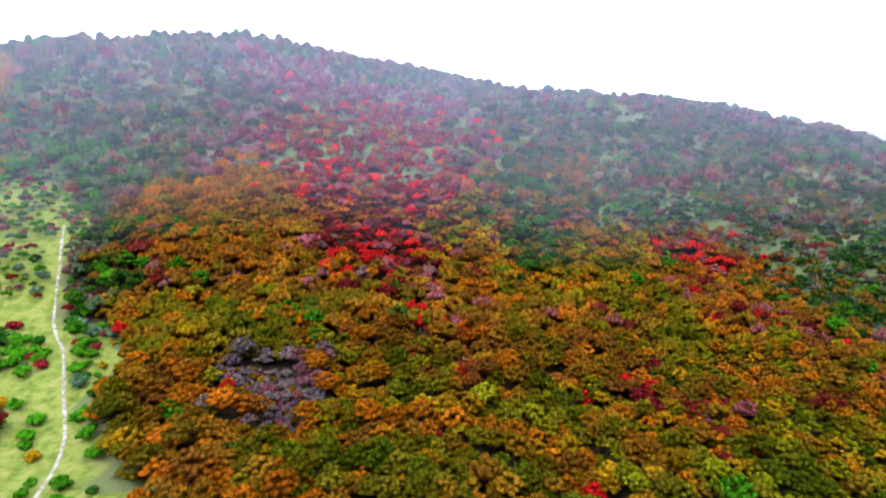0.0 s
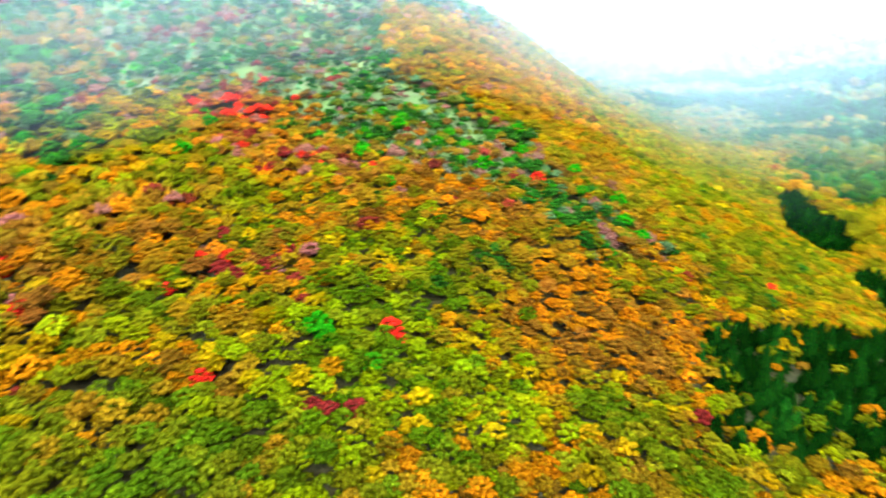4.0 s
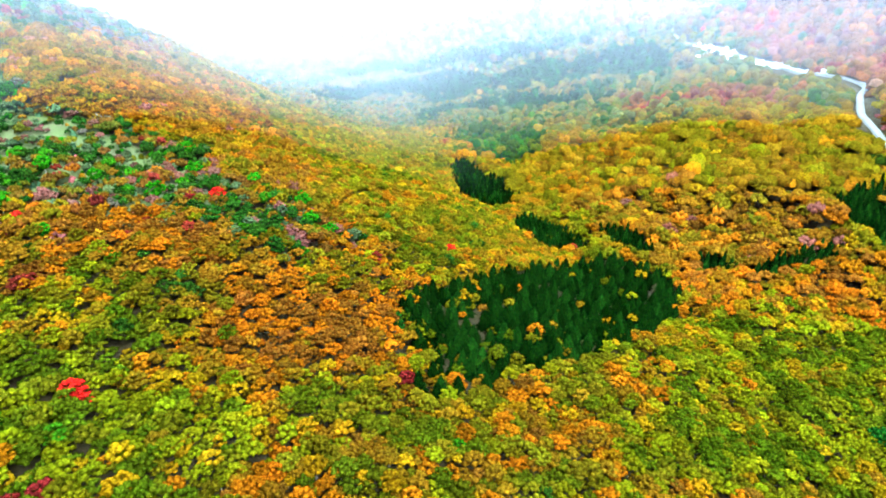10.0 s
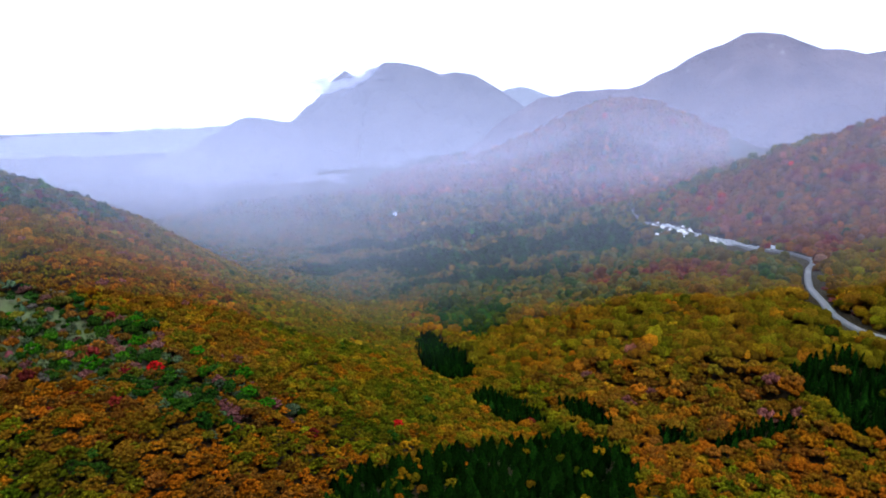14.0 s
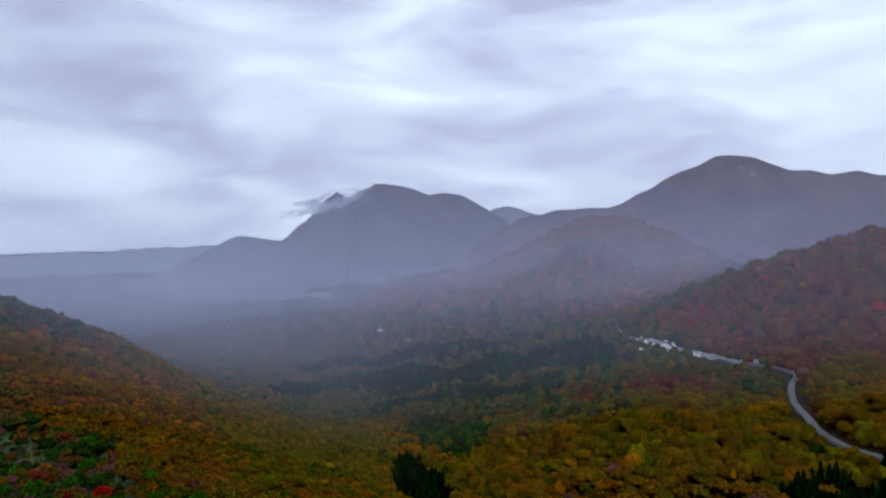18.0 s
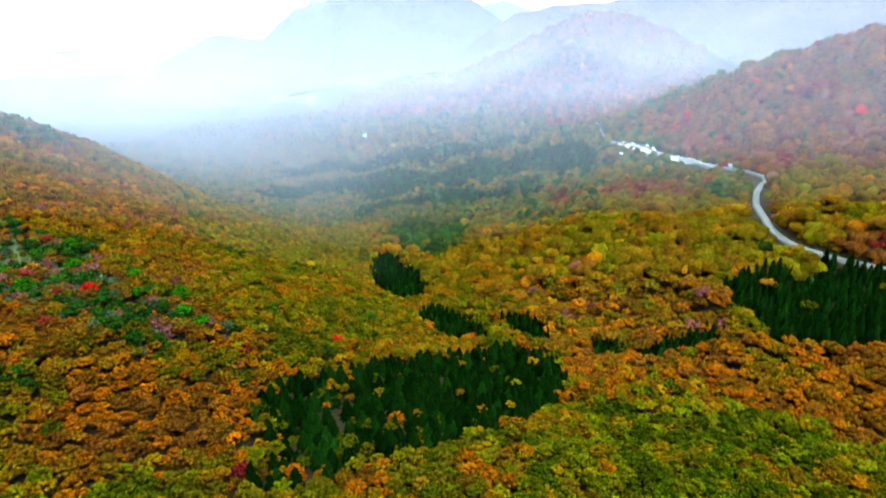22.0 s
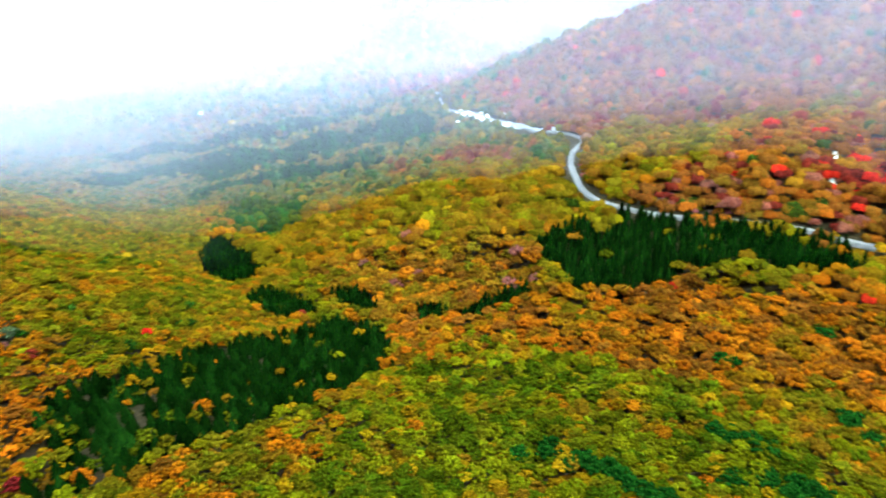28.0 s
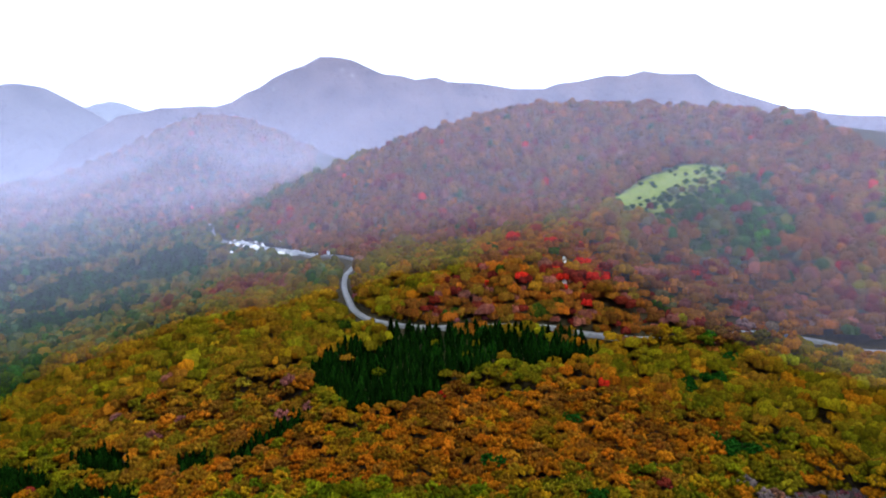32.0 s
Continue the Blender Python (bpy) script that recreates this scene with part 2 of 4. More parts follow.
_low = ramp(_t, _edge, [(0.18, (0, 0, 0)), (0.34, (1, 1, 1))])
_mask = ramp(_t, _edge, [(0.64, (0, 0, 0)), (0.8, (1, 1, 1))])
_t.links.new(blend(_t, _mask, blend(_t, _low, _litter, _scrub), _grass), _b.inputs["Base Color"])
_b.inputs["Roughness"].default_value = 0.95
_b.inputs["Specular IOR Level"].default_value = 0.1
bumped(_t, _b, noise_of(_t, 1.2, 5.0, 0.7), 0.9, 0.5)

M_ROAD, _t, _b = material("pale_worn_asphalt")
_t.links.new(ramp(_t, noise_of(_t, 0.35, 5.0, 0.6), [(0.3, (0.042, 0.039, 0.038)), (0.55, (0.065, 0.062, 0.061)), (0.75, (0.10, 0.096, 0.094))]), _b.inputs["Base Color"])
_b.inputs["Roughness"].default_value = 0.85
bumped(_t, _b, noise_of(_t, 3.0), 0.3, 0.05)

M_TRAIL, _t, _b = material("bare_sandy_earth")
_t.links.new(ramp(_t, noise_of(_t, 0.8, 5.0, 0.6), [(0.40, (0.06, 0.06, 0.022)), (0.5, (0.13, 0.11, 0.075)), (0.64, (0.21, 0.18, 0.13))]), _b.inputs["Base Color"])
_b.inputs["Roughness"].default_value = 0.95
bumped(_t, _b, noise_of(_t, 2.5), 0.6, 0.15)

M_ROCK, _t, _b = material("pale_broken_rock")
_t.links.new(ramp(_t, noise_of(_t, 0.5, 6.0, 0.7), [(0.3, (0.22, 0.20, 0.19)), (0.5, (0.45, 0.43, 0.40)), (0.7, (0.68, 0.66, 0.62))]), _b.inputs["Base Color"])
_b.inputs["Roughness"].default_value = 0.9
bumped(_t, _b, noise_of(_t, 0.9, 5.0), 0.8, 0.6)


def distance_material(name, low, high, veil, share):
    """A far mountain flank: wooded rock, with haze mixed in as an even emission."""
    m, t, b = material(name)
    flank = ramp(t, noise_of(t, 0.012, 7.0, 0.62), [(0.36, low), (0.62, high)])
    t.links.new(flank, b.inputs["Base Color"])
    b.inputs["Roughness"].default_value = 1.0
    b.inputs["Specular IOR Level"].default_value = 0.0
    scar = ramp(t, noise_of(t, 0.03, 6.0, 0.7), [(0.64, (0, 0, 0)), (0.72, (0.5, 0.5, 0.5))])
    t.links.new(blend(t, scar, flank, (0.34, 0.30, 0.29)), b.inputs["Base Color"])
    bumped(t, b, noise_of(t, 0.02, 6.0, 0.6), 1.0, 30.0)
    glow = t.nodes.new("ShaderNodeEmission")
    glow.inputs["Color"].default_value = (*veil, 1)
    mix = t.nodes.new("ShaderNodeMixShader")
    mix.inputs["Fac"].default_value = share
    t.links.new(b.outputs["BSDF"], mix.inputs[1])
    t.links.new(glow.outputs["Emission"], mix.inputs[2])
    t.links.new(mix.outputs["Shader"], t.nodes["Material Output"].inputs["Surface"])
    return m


# thin sheets added for the air's haze and a cloud, denser low down
M_HAZE_CLOUD, _t, _b = material("thin_haze_and_cloud")
_t.nodes.remove(_b)
_a = _t.nodes.new("ShaderNodeAttribute")
_a.attribute_name = "veil"
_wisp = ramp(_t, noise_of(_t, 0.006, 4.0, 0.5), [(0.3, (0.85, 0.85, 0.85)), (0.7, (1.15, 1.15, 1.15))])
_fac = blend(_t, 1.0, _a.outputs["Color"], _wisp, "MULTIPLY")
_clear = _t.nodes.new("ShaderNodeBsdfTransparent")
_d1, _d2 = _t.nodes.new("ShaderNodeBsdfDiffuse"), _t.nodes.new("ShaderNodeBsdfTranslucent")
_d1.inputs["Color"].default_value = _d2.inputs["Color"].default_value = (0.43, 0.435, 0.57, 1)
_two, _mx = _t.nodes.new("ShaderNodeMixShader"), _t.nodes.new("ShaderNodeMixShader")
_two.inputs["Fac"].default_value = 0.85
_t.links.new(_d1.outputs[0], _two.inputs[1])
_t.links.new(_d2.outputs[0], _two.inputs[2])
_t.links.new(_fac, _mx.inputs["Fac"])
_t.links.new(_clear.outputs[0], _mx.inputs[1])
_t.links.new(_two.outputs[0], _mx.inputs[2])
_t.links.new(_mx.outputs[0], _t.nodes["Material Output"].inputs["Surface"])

# ---- meshes ----


def mesh_of(name, verts, tris, mat, hue=None, attr=None, smooth=True):
    """A mesh from arrays; hue: a colour a vertex; attr: (name, number a vertex)."""
    me = bpy.data.meshes.new(name)
    verts, tris = np.asarray(verts, np.float32), np.asarray(tris, np.int32)
    k = tris.shape[1]
    me.vertices.add(len(verts))
    me.vertices.foreach_set("co", verts.ravel())
    me.loops.add(tris.size)
    me.loops.foreach_set("vertex_index", tris.ravel())
    me.polygons.add(len(tris))
    me.polygons.foreach_set("loop_start", np.arange(0, tris.size, k, dtype=np.int32))
    me.polygons.foreach_set("use_smooth", np.full(len(tris), smooth))
    if hue is not None:
        a = me.attributes.new("leaf_hue", "FLOAT_COLOR", "POINT")
        a.data.foreach_set("color", np.c_[hue, np.ones(len(hue))].astype(np.float32).ravel())
    if attr is not None:
        a = me.attributes.new(attr[0], "FLOAT", "POINT")
        a.data.foreach_set("value", np.asarray(attr[1], np.float32))
    me.materials.append(mat)
    me.update(calc_edges=True)
    me.validate()
    return me


def grid_faces(rows, cols, wrap=False):
    i, j = np.meshgrid(np.arange(rows - 1), np.arange(cols if wrap else cols - 1), indexing="ij")
    j2 = (j + 1) % cols
    return np.stack([i * cols + j, i * cols + j2, (i + 1) * cols + j2, (i + 1) * cols + j], -1).reshape(-1, 4)


# ---- plan: clearings, stands and lines ----
def inside(x, y, poly):
    """Which points lie in a polygon of the plan."""
    hit = np.zeros(np.shape(x), bool)
    for (x0, y0), (x1, y1) in zip(poly, poly[1:] + poly[:1]):
        with np.errstate(divide="ignore", invalid="ignore"):
            hit ^= ((y0 > y) != (y1 > y)) & (x < (x1 - x0) * (y - y0) / (y1 - y0 + 1e-9) + x0)
    return hit


def near_line(x, y, line):
    """The distance to a line of the plan."""
    best = np.full(np.shape(x), 1e9)
    for (x0, y0), (x1, y1) in zip(line, line[1:]):
        dx, dy = x1 - x0, y1 - y0
        s = np.clip(((x - x0) * dx + (y - y0) * dy) / (dx * dx + dy * dy), 0, 1)
        best = np.minimum(best, np.hypot(x - x0 - s * dx, y - y0 - s * dy))
    return best


def curve_through(line, step=6.0):
    """A smooth line (Catmull-Rom) through the points of a plan line."""
    p = np.array([line[0], *line, line[-1]], float)
    out = []
    for a, b, c, d in zip(p, p[1:], p[2:], p[3:]):
        n = max(2, int(math.dist(b, c) / step))
        for s in np.linspace(0, 1, n, endpoint=False):
            out.append(0.5 * (2 * b + (c - a) * s + (2 * a - 5 * b + 4 * c - d) * s * s + (3 * b - a - 3 * c + d) * s ** 3))
    return np.array(out + [p[-1]])



ROAD = [(240, -420), (280, -340), (297, -300), (312, -272), (322, -224), (325, -189), (329, -160), (334, -115), (341, -72), (360, -48), (393, -36), (441, -28), (490, -27), (528, -27), (560, 8), (589, 34), (628, 80), (655, 106), (700, 140), (755, 165), (820, 190)]
# ---- plan: what grows where ----
CLEARING = [(-40, 52), (-48, 60), (-62, 69), (-73, 87), (-92, 101), (-104, 110), (-112, 128), (-118, 140), (-132, 152), (-150, 152), (-168, 178), (-182, 208), (-217, 223), (-235, 212), (-200, 160), (-158, 110), (-120, 70), (-80, 42)]
GRASS_SPUR = [(497, -214), (545, -261), (553, -300), (553, -322), (488, -320), (476, -296), (467, -270), (458, -246), (450, -226)]
PINES_A = [(96, 51), (115, 71), (132, 82), (149, 76), (170, 74), (200, 69), (243, 52), (239, 28), (226, 18), (206, 13), (165, 22), (138, 28), (116, 40)]
PINES_B = [(314, -23), (326, -34), (333, -43), (327, -52), (319, -52), (333, -72), (328, -109), (323, -137), (317, -168), (302, -160), (303, -134), (306, -116), (300, -91), (286, -88), (278, -70), (273, -48), (285, -43), (297, -29)]
PINES_C = [(243, 98), (264, 105), (268, 94), (250, 62), (238, 74)]
PINES_D = [(335, 188), (346, 182), (313, 146), (292, 116), (270, 126), (286, 155)]
PINES_E = [(262, 66), (268, 52), (256, 34), (248, 40), (254, 57)]
PINES_F = [(252, -2), (267, -10), (279, -28), (271, -30), (261, -16), (248, -8)]
PINES_G = [(256, 24), (262, 8), (250, 3), (249, 16)]
BARE_POCKET = [(-90, 133), (-77, 140), (-66, 138), (-57, 124), (-55, 111), (-65, 117), (-76, 126)]
BARE_PATCH = [(202, -187), (208, -206), (204, -226), (168, -202), (171, -187), (186, -183)]
TRAIL = [(-77, 48), (-88, 65), (-94, 79), (-100, 94), (-107, 105), (-118, 117), (-135, 136), (-147, 146)]
TRAIL2 = [(-130, 132), (-147, 146), (-168, 173), (-187, 197), (-208, 224)]
UPPER_SCRUB = [(-305, 294), (-256, 373), (-137, 401), (-43, 428), (61, 399), (144, 332), (110, 240), (71, 289), (11, 293), (-51, 300), (-89, 258), (-153, 266), (-185, 241), (-220, 203)]
WEST_SCRUB = [(-286, 274), (-209, 262), (-174, 229), (-167, 182), (-125, 127), (-138, 119)]
PURPLE_SCRUB = [(-222, 397), (-134, 393), (-53, 386), (-30, 313), (-46, 271), (-105, 367), (-139, 328), (-139, 245), (-171, 254), (-169, 309)]
EAST_SCRUB = [(-23, 317), (96, 277), (126, 226), (134, 173), (118, 138), (97, 151), (82, 196), (54, 255), (-25, 263)]
OCHRE_SLOPE = [(176, 293), (259, 302), (268, 249), (212, 155), (137, 106), (147, 154), (139, 214), (111, 253), (127, 282)]
OLIVE_SLOPE = [(270, 310), (280, 260), (466, 340), (348, 186), (291, 131), (192, 86), (132, 89), (144, 111), (200, 178)]
PINE_SLOPE = [(96, 227), (110, 206), (143, 184), (140, 149), (142, 119), (129, 106), (112, 118), (109, 138), (100, 160), (90, 186), (81, 199)]
BROWN_BELT = [(66, 171), (90, 171), (111, 131), (127, 102), (107, 97), (77, 110), (68, 136), (55, 150)]
ORANGE_BELT = [(82, 112), (106, 103), (129, 79), (116, 64), (95, 55), (84, 69), (74, 89)]
PINE_BAND = [(-54, 285), (-40, 320), (6, 331), (24, 293), (0, 240), (-7, 210), (-21, 211), (-33, 250)]
WEST_PINES = [(-173, 189), (-174, 229), (-139, 223), (-115, 178), (-119, 165), (-146, 154)]
WEST_OAKS = [(-175, 246), (-137, 270), (-90, 219), (-71, 192), (-85, 171), (-125, 172), (-117, 135), (-92, 129), (-89, 102), (-99, 108), (-122, 146), (-148, 190)]
MIDDLE_OAKS = [(-91, 186), (-47, 211), (1, 201), (23, 178), (12, 148), (-17, 146), (-43, 151), (-68, 155)]
NEAR_OAKS = [(-90, 104), (-75, 119), (-52, 105), (-24, 82), (-24, 67), (-46, 77), (-67, 74)]
OLIVE_NEAR = [(-47, 100), (-8, 120), (12, 99), (7, 66), (-20, 65)]
HILL_GREEN = [(14, 102), (36, 121), (77, 142), (53, 72), (18, 61)]
RED_GULLY = [(-161, 288), (-148, 335), (-119, 367), (-73, 367), (-47, 294), (-51, 234), (-39, 200), (-35, 169), (-53, 174), (-84, 198), (-120, 245)]
RED_TAIL = [(-67, 193), (-45, 199), (-21, 158), (-20, 133), (-33, 149), (-49, 166)]
RED_STREAK = [(15, 152), (31, 166), (50, 153), (43, 134), (27, 126), (16, 132)]
RED_RISE = [(28, 252), (63, 257), (76, 212), (79, 176), (62, 157), (48, 188), (29, 208)]
NEAR_GREEN = [(47, 132), (63, 122), (68, 99), (63, 77), (52, 64), (34, 71), (24, 86)]
RIGHT_GREEN = [(195, 6), (243, -43), (135, -40), (98, 2), (113, 13), (156, 9)]
FLAT_GREEN = [(203, 13), (235, -25), (220, -77), (208, -115), (178, -126), (193, -202), (147, -182), (148, -118), (146, 8)]
FLAT_ORANGE = [(239, 28), (261, -30), (293, -94), (292, -178), (249, -203), (223, -188), (220, -138), (223, -77), (240, -24), (214, 8)]
FLAT_BROWN = [(306, 91), (315, 29), (357, -4), (327, -32), (276, -38), (251, -3), (239, 28), (258, 59)]
BROW_OLIVE = [(478, 213), (505, 88), (445, -27), (348, -46), (320, -21), (330, 34), (334, 104), (385, 167)]
VALLEY_WOOD = [(487, 539), (809, 547), (728, 164), (562, 44), (406, 64), (417, 181), (456, 286), (334, 297)]
BLUE_WOOD = [(483, 463), (539, 431), (621, 356), (672, 261), (664, 130), (600, 106), (583, 139), (577, 190), (570, 238), (520, 287), (510, 397), (473, 449)]
ROSE_HILL = [(715, 133), (739, -16), (703, -153), (669, -239), (612, -352), (573, -346), (499, -211), (542, -108), (540, -32), (571, 11)]
SPUR_OLIVE = [(460, -30), (554, -60), (530, -121), (497, -193), (466, -205), (468, -158), (396, -120), (357, -97), (341, -72), (371, -49)]
SPUR_RUST = [(343, -66), (379, -92), (404, -128), (459, -200), (400, -216), (333, -215), (322, -167), (334, -84)]
SPUR_RED = [(409, -115), (480, -157), (450, -182), (405, -198), (358, -199), (339, -181), (331, -150), (336, -124), (366, -117)]
EAST_MAUVE = [(391, -203), (424, -250), (574, -361), (500, -443), (300, -303), (314, -236), (333, -200)]
SPUR_SIDE = [(480, -222), (474, -270), (500, -318), (473, -318), (400, -315), (362, -292), (369, -273), (386, -253), (416, -229)]
EAST_RED = [(446, -355), (439, -366), (385, -363), (375, -356), (393, -344), (413, -338)]
HOLLOW_WOOD = [(436,255),(450,225),(419,166),(385,147),(366,160),(360,182),(400,225)]
SPUR_MEADOW = [(450, -226), (458, -246), (467, -270), (480, -300), (460, -304), (443, -284), (433, -255), (424, -235)]
FAR_BAND = [(577, 501), (671, 426), (771, 347), (823, 277), (730, 240), (700, 308), (630, 396), (555, 472)]
RUSSET_STRIP = [(522,133),(520,101),(531,47),(510,17),(474,15),(481,70),(490,120)]
DARK_STRIP = [(471,320),(519,273),(554,229),(542,140),(527,145),(503,238),(460,284)]
NEAR_THICKET = [(-25,55),(-20,66),(-17,72),(-11,69),(-6,58)]
PATCHES = [("scrub", UPPER_SCRUB), ("grassy", WEST_SCRUB), ("purple", PURPLE_SCRUB), ("scrub", EAST_SCRUB), ("brown", OCHRE_SLOPE), ("olive", OLIVE_SLOPE), ("pinewood", PINE_SLOPE), ("rusty", BROWN_BELT), ("orange", ORANGE_BELT), ("pinewood", PINE_BAND), ("pinewood", WEST_PINES), ("rusty", WEST_OAKS), ("rusty", MIDDLE_OAKS), ("rusty", NEAR_OAKS), ("deepolive", OLIVE_NEAR), ("green", HILL_GREEN), ("red", RED_GULLY), ("redmix", RED_TAIL), ("redmix", RED_STREAK), ("redmix", RED_RISE), ("green", NEAR_GREEN), ("green", RIGHT_GREEN), ("green", FLAT_GREEN), ("orange", FLAT_ORANGE), ("brown", FLAT_BROWN), ("olivebrown", BROW_OLIVE), ("valley", VALLEY_WOOD), ("blue_wood", BLUE_WOOD), ("blue_wood", DARK_STRIP), ("blue_wood", FAR_BAND), ("hollow", HOLLOW_WOOD), ("russet", RUSSET_STRIP), ("mauve", ROSE_HILL), ("olivebrown", SPUR_OLIVE), ("rustwood", SPUR_RUST), ("redmix", SPUR_RED), ("mauve", EAST_MAUVE), ("scrub", SPUR_SIDE), ("redmix", EAST_RED), ("barewood", BARE_POCKET), ("barewood", BARE_PATCH), ("barewood", NEAR_THICKET)]
LONE_BUSH = [(-85, 112), (-80, 110), (-35, 73), (-33, 72), (-36, 64), (-35, 61), (33, 106), (34, 103), (-80, 163), (-75, 162), (-70, 159), (-66, 153), (-147, 221), (-145, 206), (-139, 204), (-20, 210), (-6, 222), (24, 211), (37, 236), (37, 230), (78, 186), (76, 161), (-6, 257), (-10, 253), (-20, 231), (-44, 289), (-32, 254), (-22, 251), (-158, 202), (-145, 176), (-138, 176), (-149, 170), (-134, 200), (-116, 175), (-126, 177), (-145, 153), (-134, 140), (-7, 66), (-6, 64), (76, 182), (97, 197), (104, 181), (111, 161), (129, 165), (138, 180), (144, 131), (137, 113), (136, 120), (140, 149)]
LONE_PINE = [(191, -101), (187, -105), (183, -110), (162, -49), (163, -55), (159, -61), (161, -69), (156, -74), (155, -80), (169, -102), (170, -109), (167, -114), (167, -119), (158, -104), (153, -108), (152, -114), (156, -125), (200, -140), (209, -137), (262, -141), (236, -104), (283, -201), (285, -209), (286, -217), (234, -191), (232, -196), (231, -203), (297, -229)]
LONE_RED = [(-45, 175), (-42, 177), (-39, 174), (-41, 170), (-27, 166), (-26, 161), (-22, 142), (-16, 136), (47, 99), (47, 96), (8, 104), (7, 140), (-67, 209), (-58, 200), (-69, 203), (-64, 191), (-56, 192), (-79, 207), (-64, 247), (-72, 193), (-122, 143), (-79, 126), (123, 147), (180, 94), (386, -116), (363, -118), (384, -149), (390, -171), (352, -170), (376, -186), (367, -222), (309, -207)]
LONE_CRIMSON = [(25, 161), (21, 143), (20, 140), (23, 136), (49, 220), (-61, 72), (-58, 71), (-29, 59), (-26, 60), (-24, 59), (-22, 59), (24, 85), (26, 82), (31, 80), (34, 119), (30, 133), (-123, 103), (54, 197), (32, 213), (-49, 209), (-51, 196), (99, 56), (114, 149)]
LONE_GOLD = [(-19, 133), (-26, 145), (-33, 155), (41, 139), (35, 166), (31, 155), (38, 73), (39, 71), (38, 214), (-106, 131), (95, 58), (329, -125), (326, -157)]
LONE_ORANGE = [(37, 155), (39, 149), (36, 142), (45, 151), (-51, 95), (-54, 183), (-116, 163), (-71, 83), (-67, 90), (169, -94)]
LONE_LIME = [(102, 46), (153, 24), (-27, 141)]
TRAIL = TRAIL + TRAIL2[2:4]
PINE_STANDS = [PINES_A, PINES_B, PINES_C, PINES_D, PINES_E, PINES_F, PINES_G]
road_curve, trail_curve = curve_through(ROAD), curve_through(TRAIL)

# ---- ground ----


def axis(lo, fine_lo, fine_hi, hi, step):
    """Positions along one axis, even in the middle and ever wider outwards."""
    mid = list(np.arange(fine_lo, fine_hi + 1, step))
    a, s = fine_lo, step
    while a > lo:
        s *= 1.12
        a -= s
        mid.insert(0, a)
    a, s = mid[-1], step
    while a < hi:
        s *= 1.12
        a += s
        mid.append(a)
    return np.array(mid)


gx, gy = axis(-3500, -300, 800, 4900, 8.0), axis(-3500, -640, 700, 4900, 8.0)
GX, GY = np.meshgrid(gx, gy, indexing="ij")
GZ = ground_height(GX, GY)
grass = 1.0 * np.where(inside(GX, GY, CLEARING), 1.0, np.where(inside(GX, GY, GRASS_SPUR) | inside(GX, GY, SPUR_MEADOW), 0.95, 0.0)) + 1.0 * np.where(inside(GX, GY, CLEARING) | inside(GX, GY, GRASS_SPUR) | inside(GX, GY, SPUR_MEADOW), 0.0, np.where(inside(GX, GY, WEST_SCRUB) | inside(GX, GY, UPPER_SCRUB) | inside(GX, GY, EAST_SCRUB), 0.5, 0.0))
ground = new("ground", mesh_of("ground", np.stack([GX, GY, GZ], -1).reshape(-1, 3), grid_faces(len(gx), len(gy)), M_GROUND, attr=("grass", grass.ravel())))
tagged(ground, "hilly ground of brown leaf litter and pale grass", "ground", kind="structure")


def strip(name, curve, width, lift, mat, label):
    """A road or trail laid on the ground."""
    tan = np.gradient(curve, axis=0)
    tan /= np.linalg.norm(tan, axis=1)[:, None]
    side = np.stack([-tan[:, 1], tan[:, 0]], 1)
    offs = np.linspace(-0.5, 0.5, 5) * width
    wide = 0.85 + 0.25 * waves(curve[:, 0], curve[:, 1], 14, 95) if width < 2 else np.ones(len(curve))
    xy = curve[:, None, :] + side[:, None, :] * offs[None, :, None] * wide[:, None, None]
    z = ground_height(xy[..., 0], xy[..., 1]).max(1, keepdims=True) + lift + 0 * offs[None]
    v = np.concatenate([xy, z[..., None]], -1)
    low = v.copy()[:, [0, -1]]
    low[..., 2] -= 2.5
    full = np.concatenate([low[:, :1], v, low[:, 1:]], 1)
    return tagged(new(name, mesh_of(name, full.reshape(-1, 3), grid_faces(len(curve), 7), mat)), label, name, kind="structure")


strip("road", road_curve, 3.7, 0.5, M_ROAD, "pale grey mountain road winding round the foot of the hill")
strip("path", trail_curve, 0.95, 0.12, M_TRAIL, "narrow bare earth footpath through the grass")

# ---- trees ----
rs = np.random.RandomState(7)
_p = (1 + 5 ** 0.5) / 2
ICO = np.array([(-1, _p, 0), (1, _p, 0), (-1, -_p, 0), (1, -_p, 0), (0, -1, _p), (0, 1, _p), (0, -1, -_p), (0, 1, -_p), (_p, 0, -1), (_p, 0, 1), (-_p, 0, -1), (-_p, 0, 1)]) / math.hypot(1, _p)
ICO_F = np.array([(0, 11, 5), (0, 5, 1), (0, 1, 7), (0, 7, 10), (0, 10, 11), (1, 5, 9), (5, 11, 4), (11, 10, 2), (10, 7, 6), (7, 1, 8), (3, 9, 4), (3, 4, 2), (3, 2, 6), (3, 6, 8), (3, 8, 9), (4, 9, 5), (2, 4, 11), (6, 2, 10), (8, 6, 7), (9, 8, 1)])


def finer(v, f):
    """Each triangle split into four, on the sphere."""
    v, out, mid = list(map(tuple, v)), [], {}

    def half(a, b):
        key = (min(a, b), max(a, b))
        if key not in mid:
            m = np.add(v[a], v[b])
            v.append(tuple(m / np.linalg.norm(m)))
            mid[key] = len(v) - 1
        return mid[key]

    for a, b, c in f:
        ab, bc, ca = half(a, b), half(b, c), half(c, a)
        out += [(a, ab, ca), (b, bc, ab), (c, ca, bc), (ab, bc, ca)]
    return np.array(v), np.array(out)


ICO2, ICO2_F = finer(ICO, ICO_F)


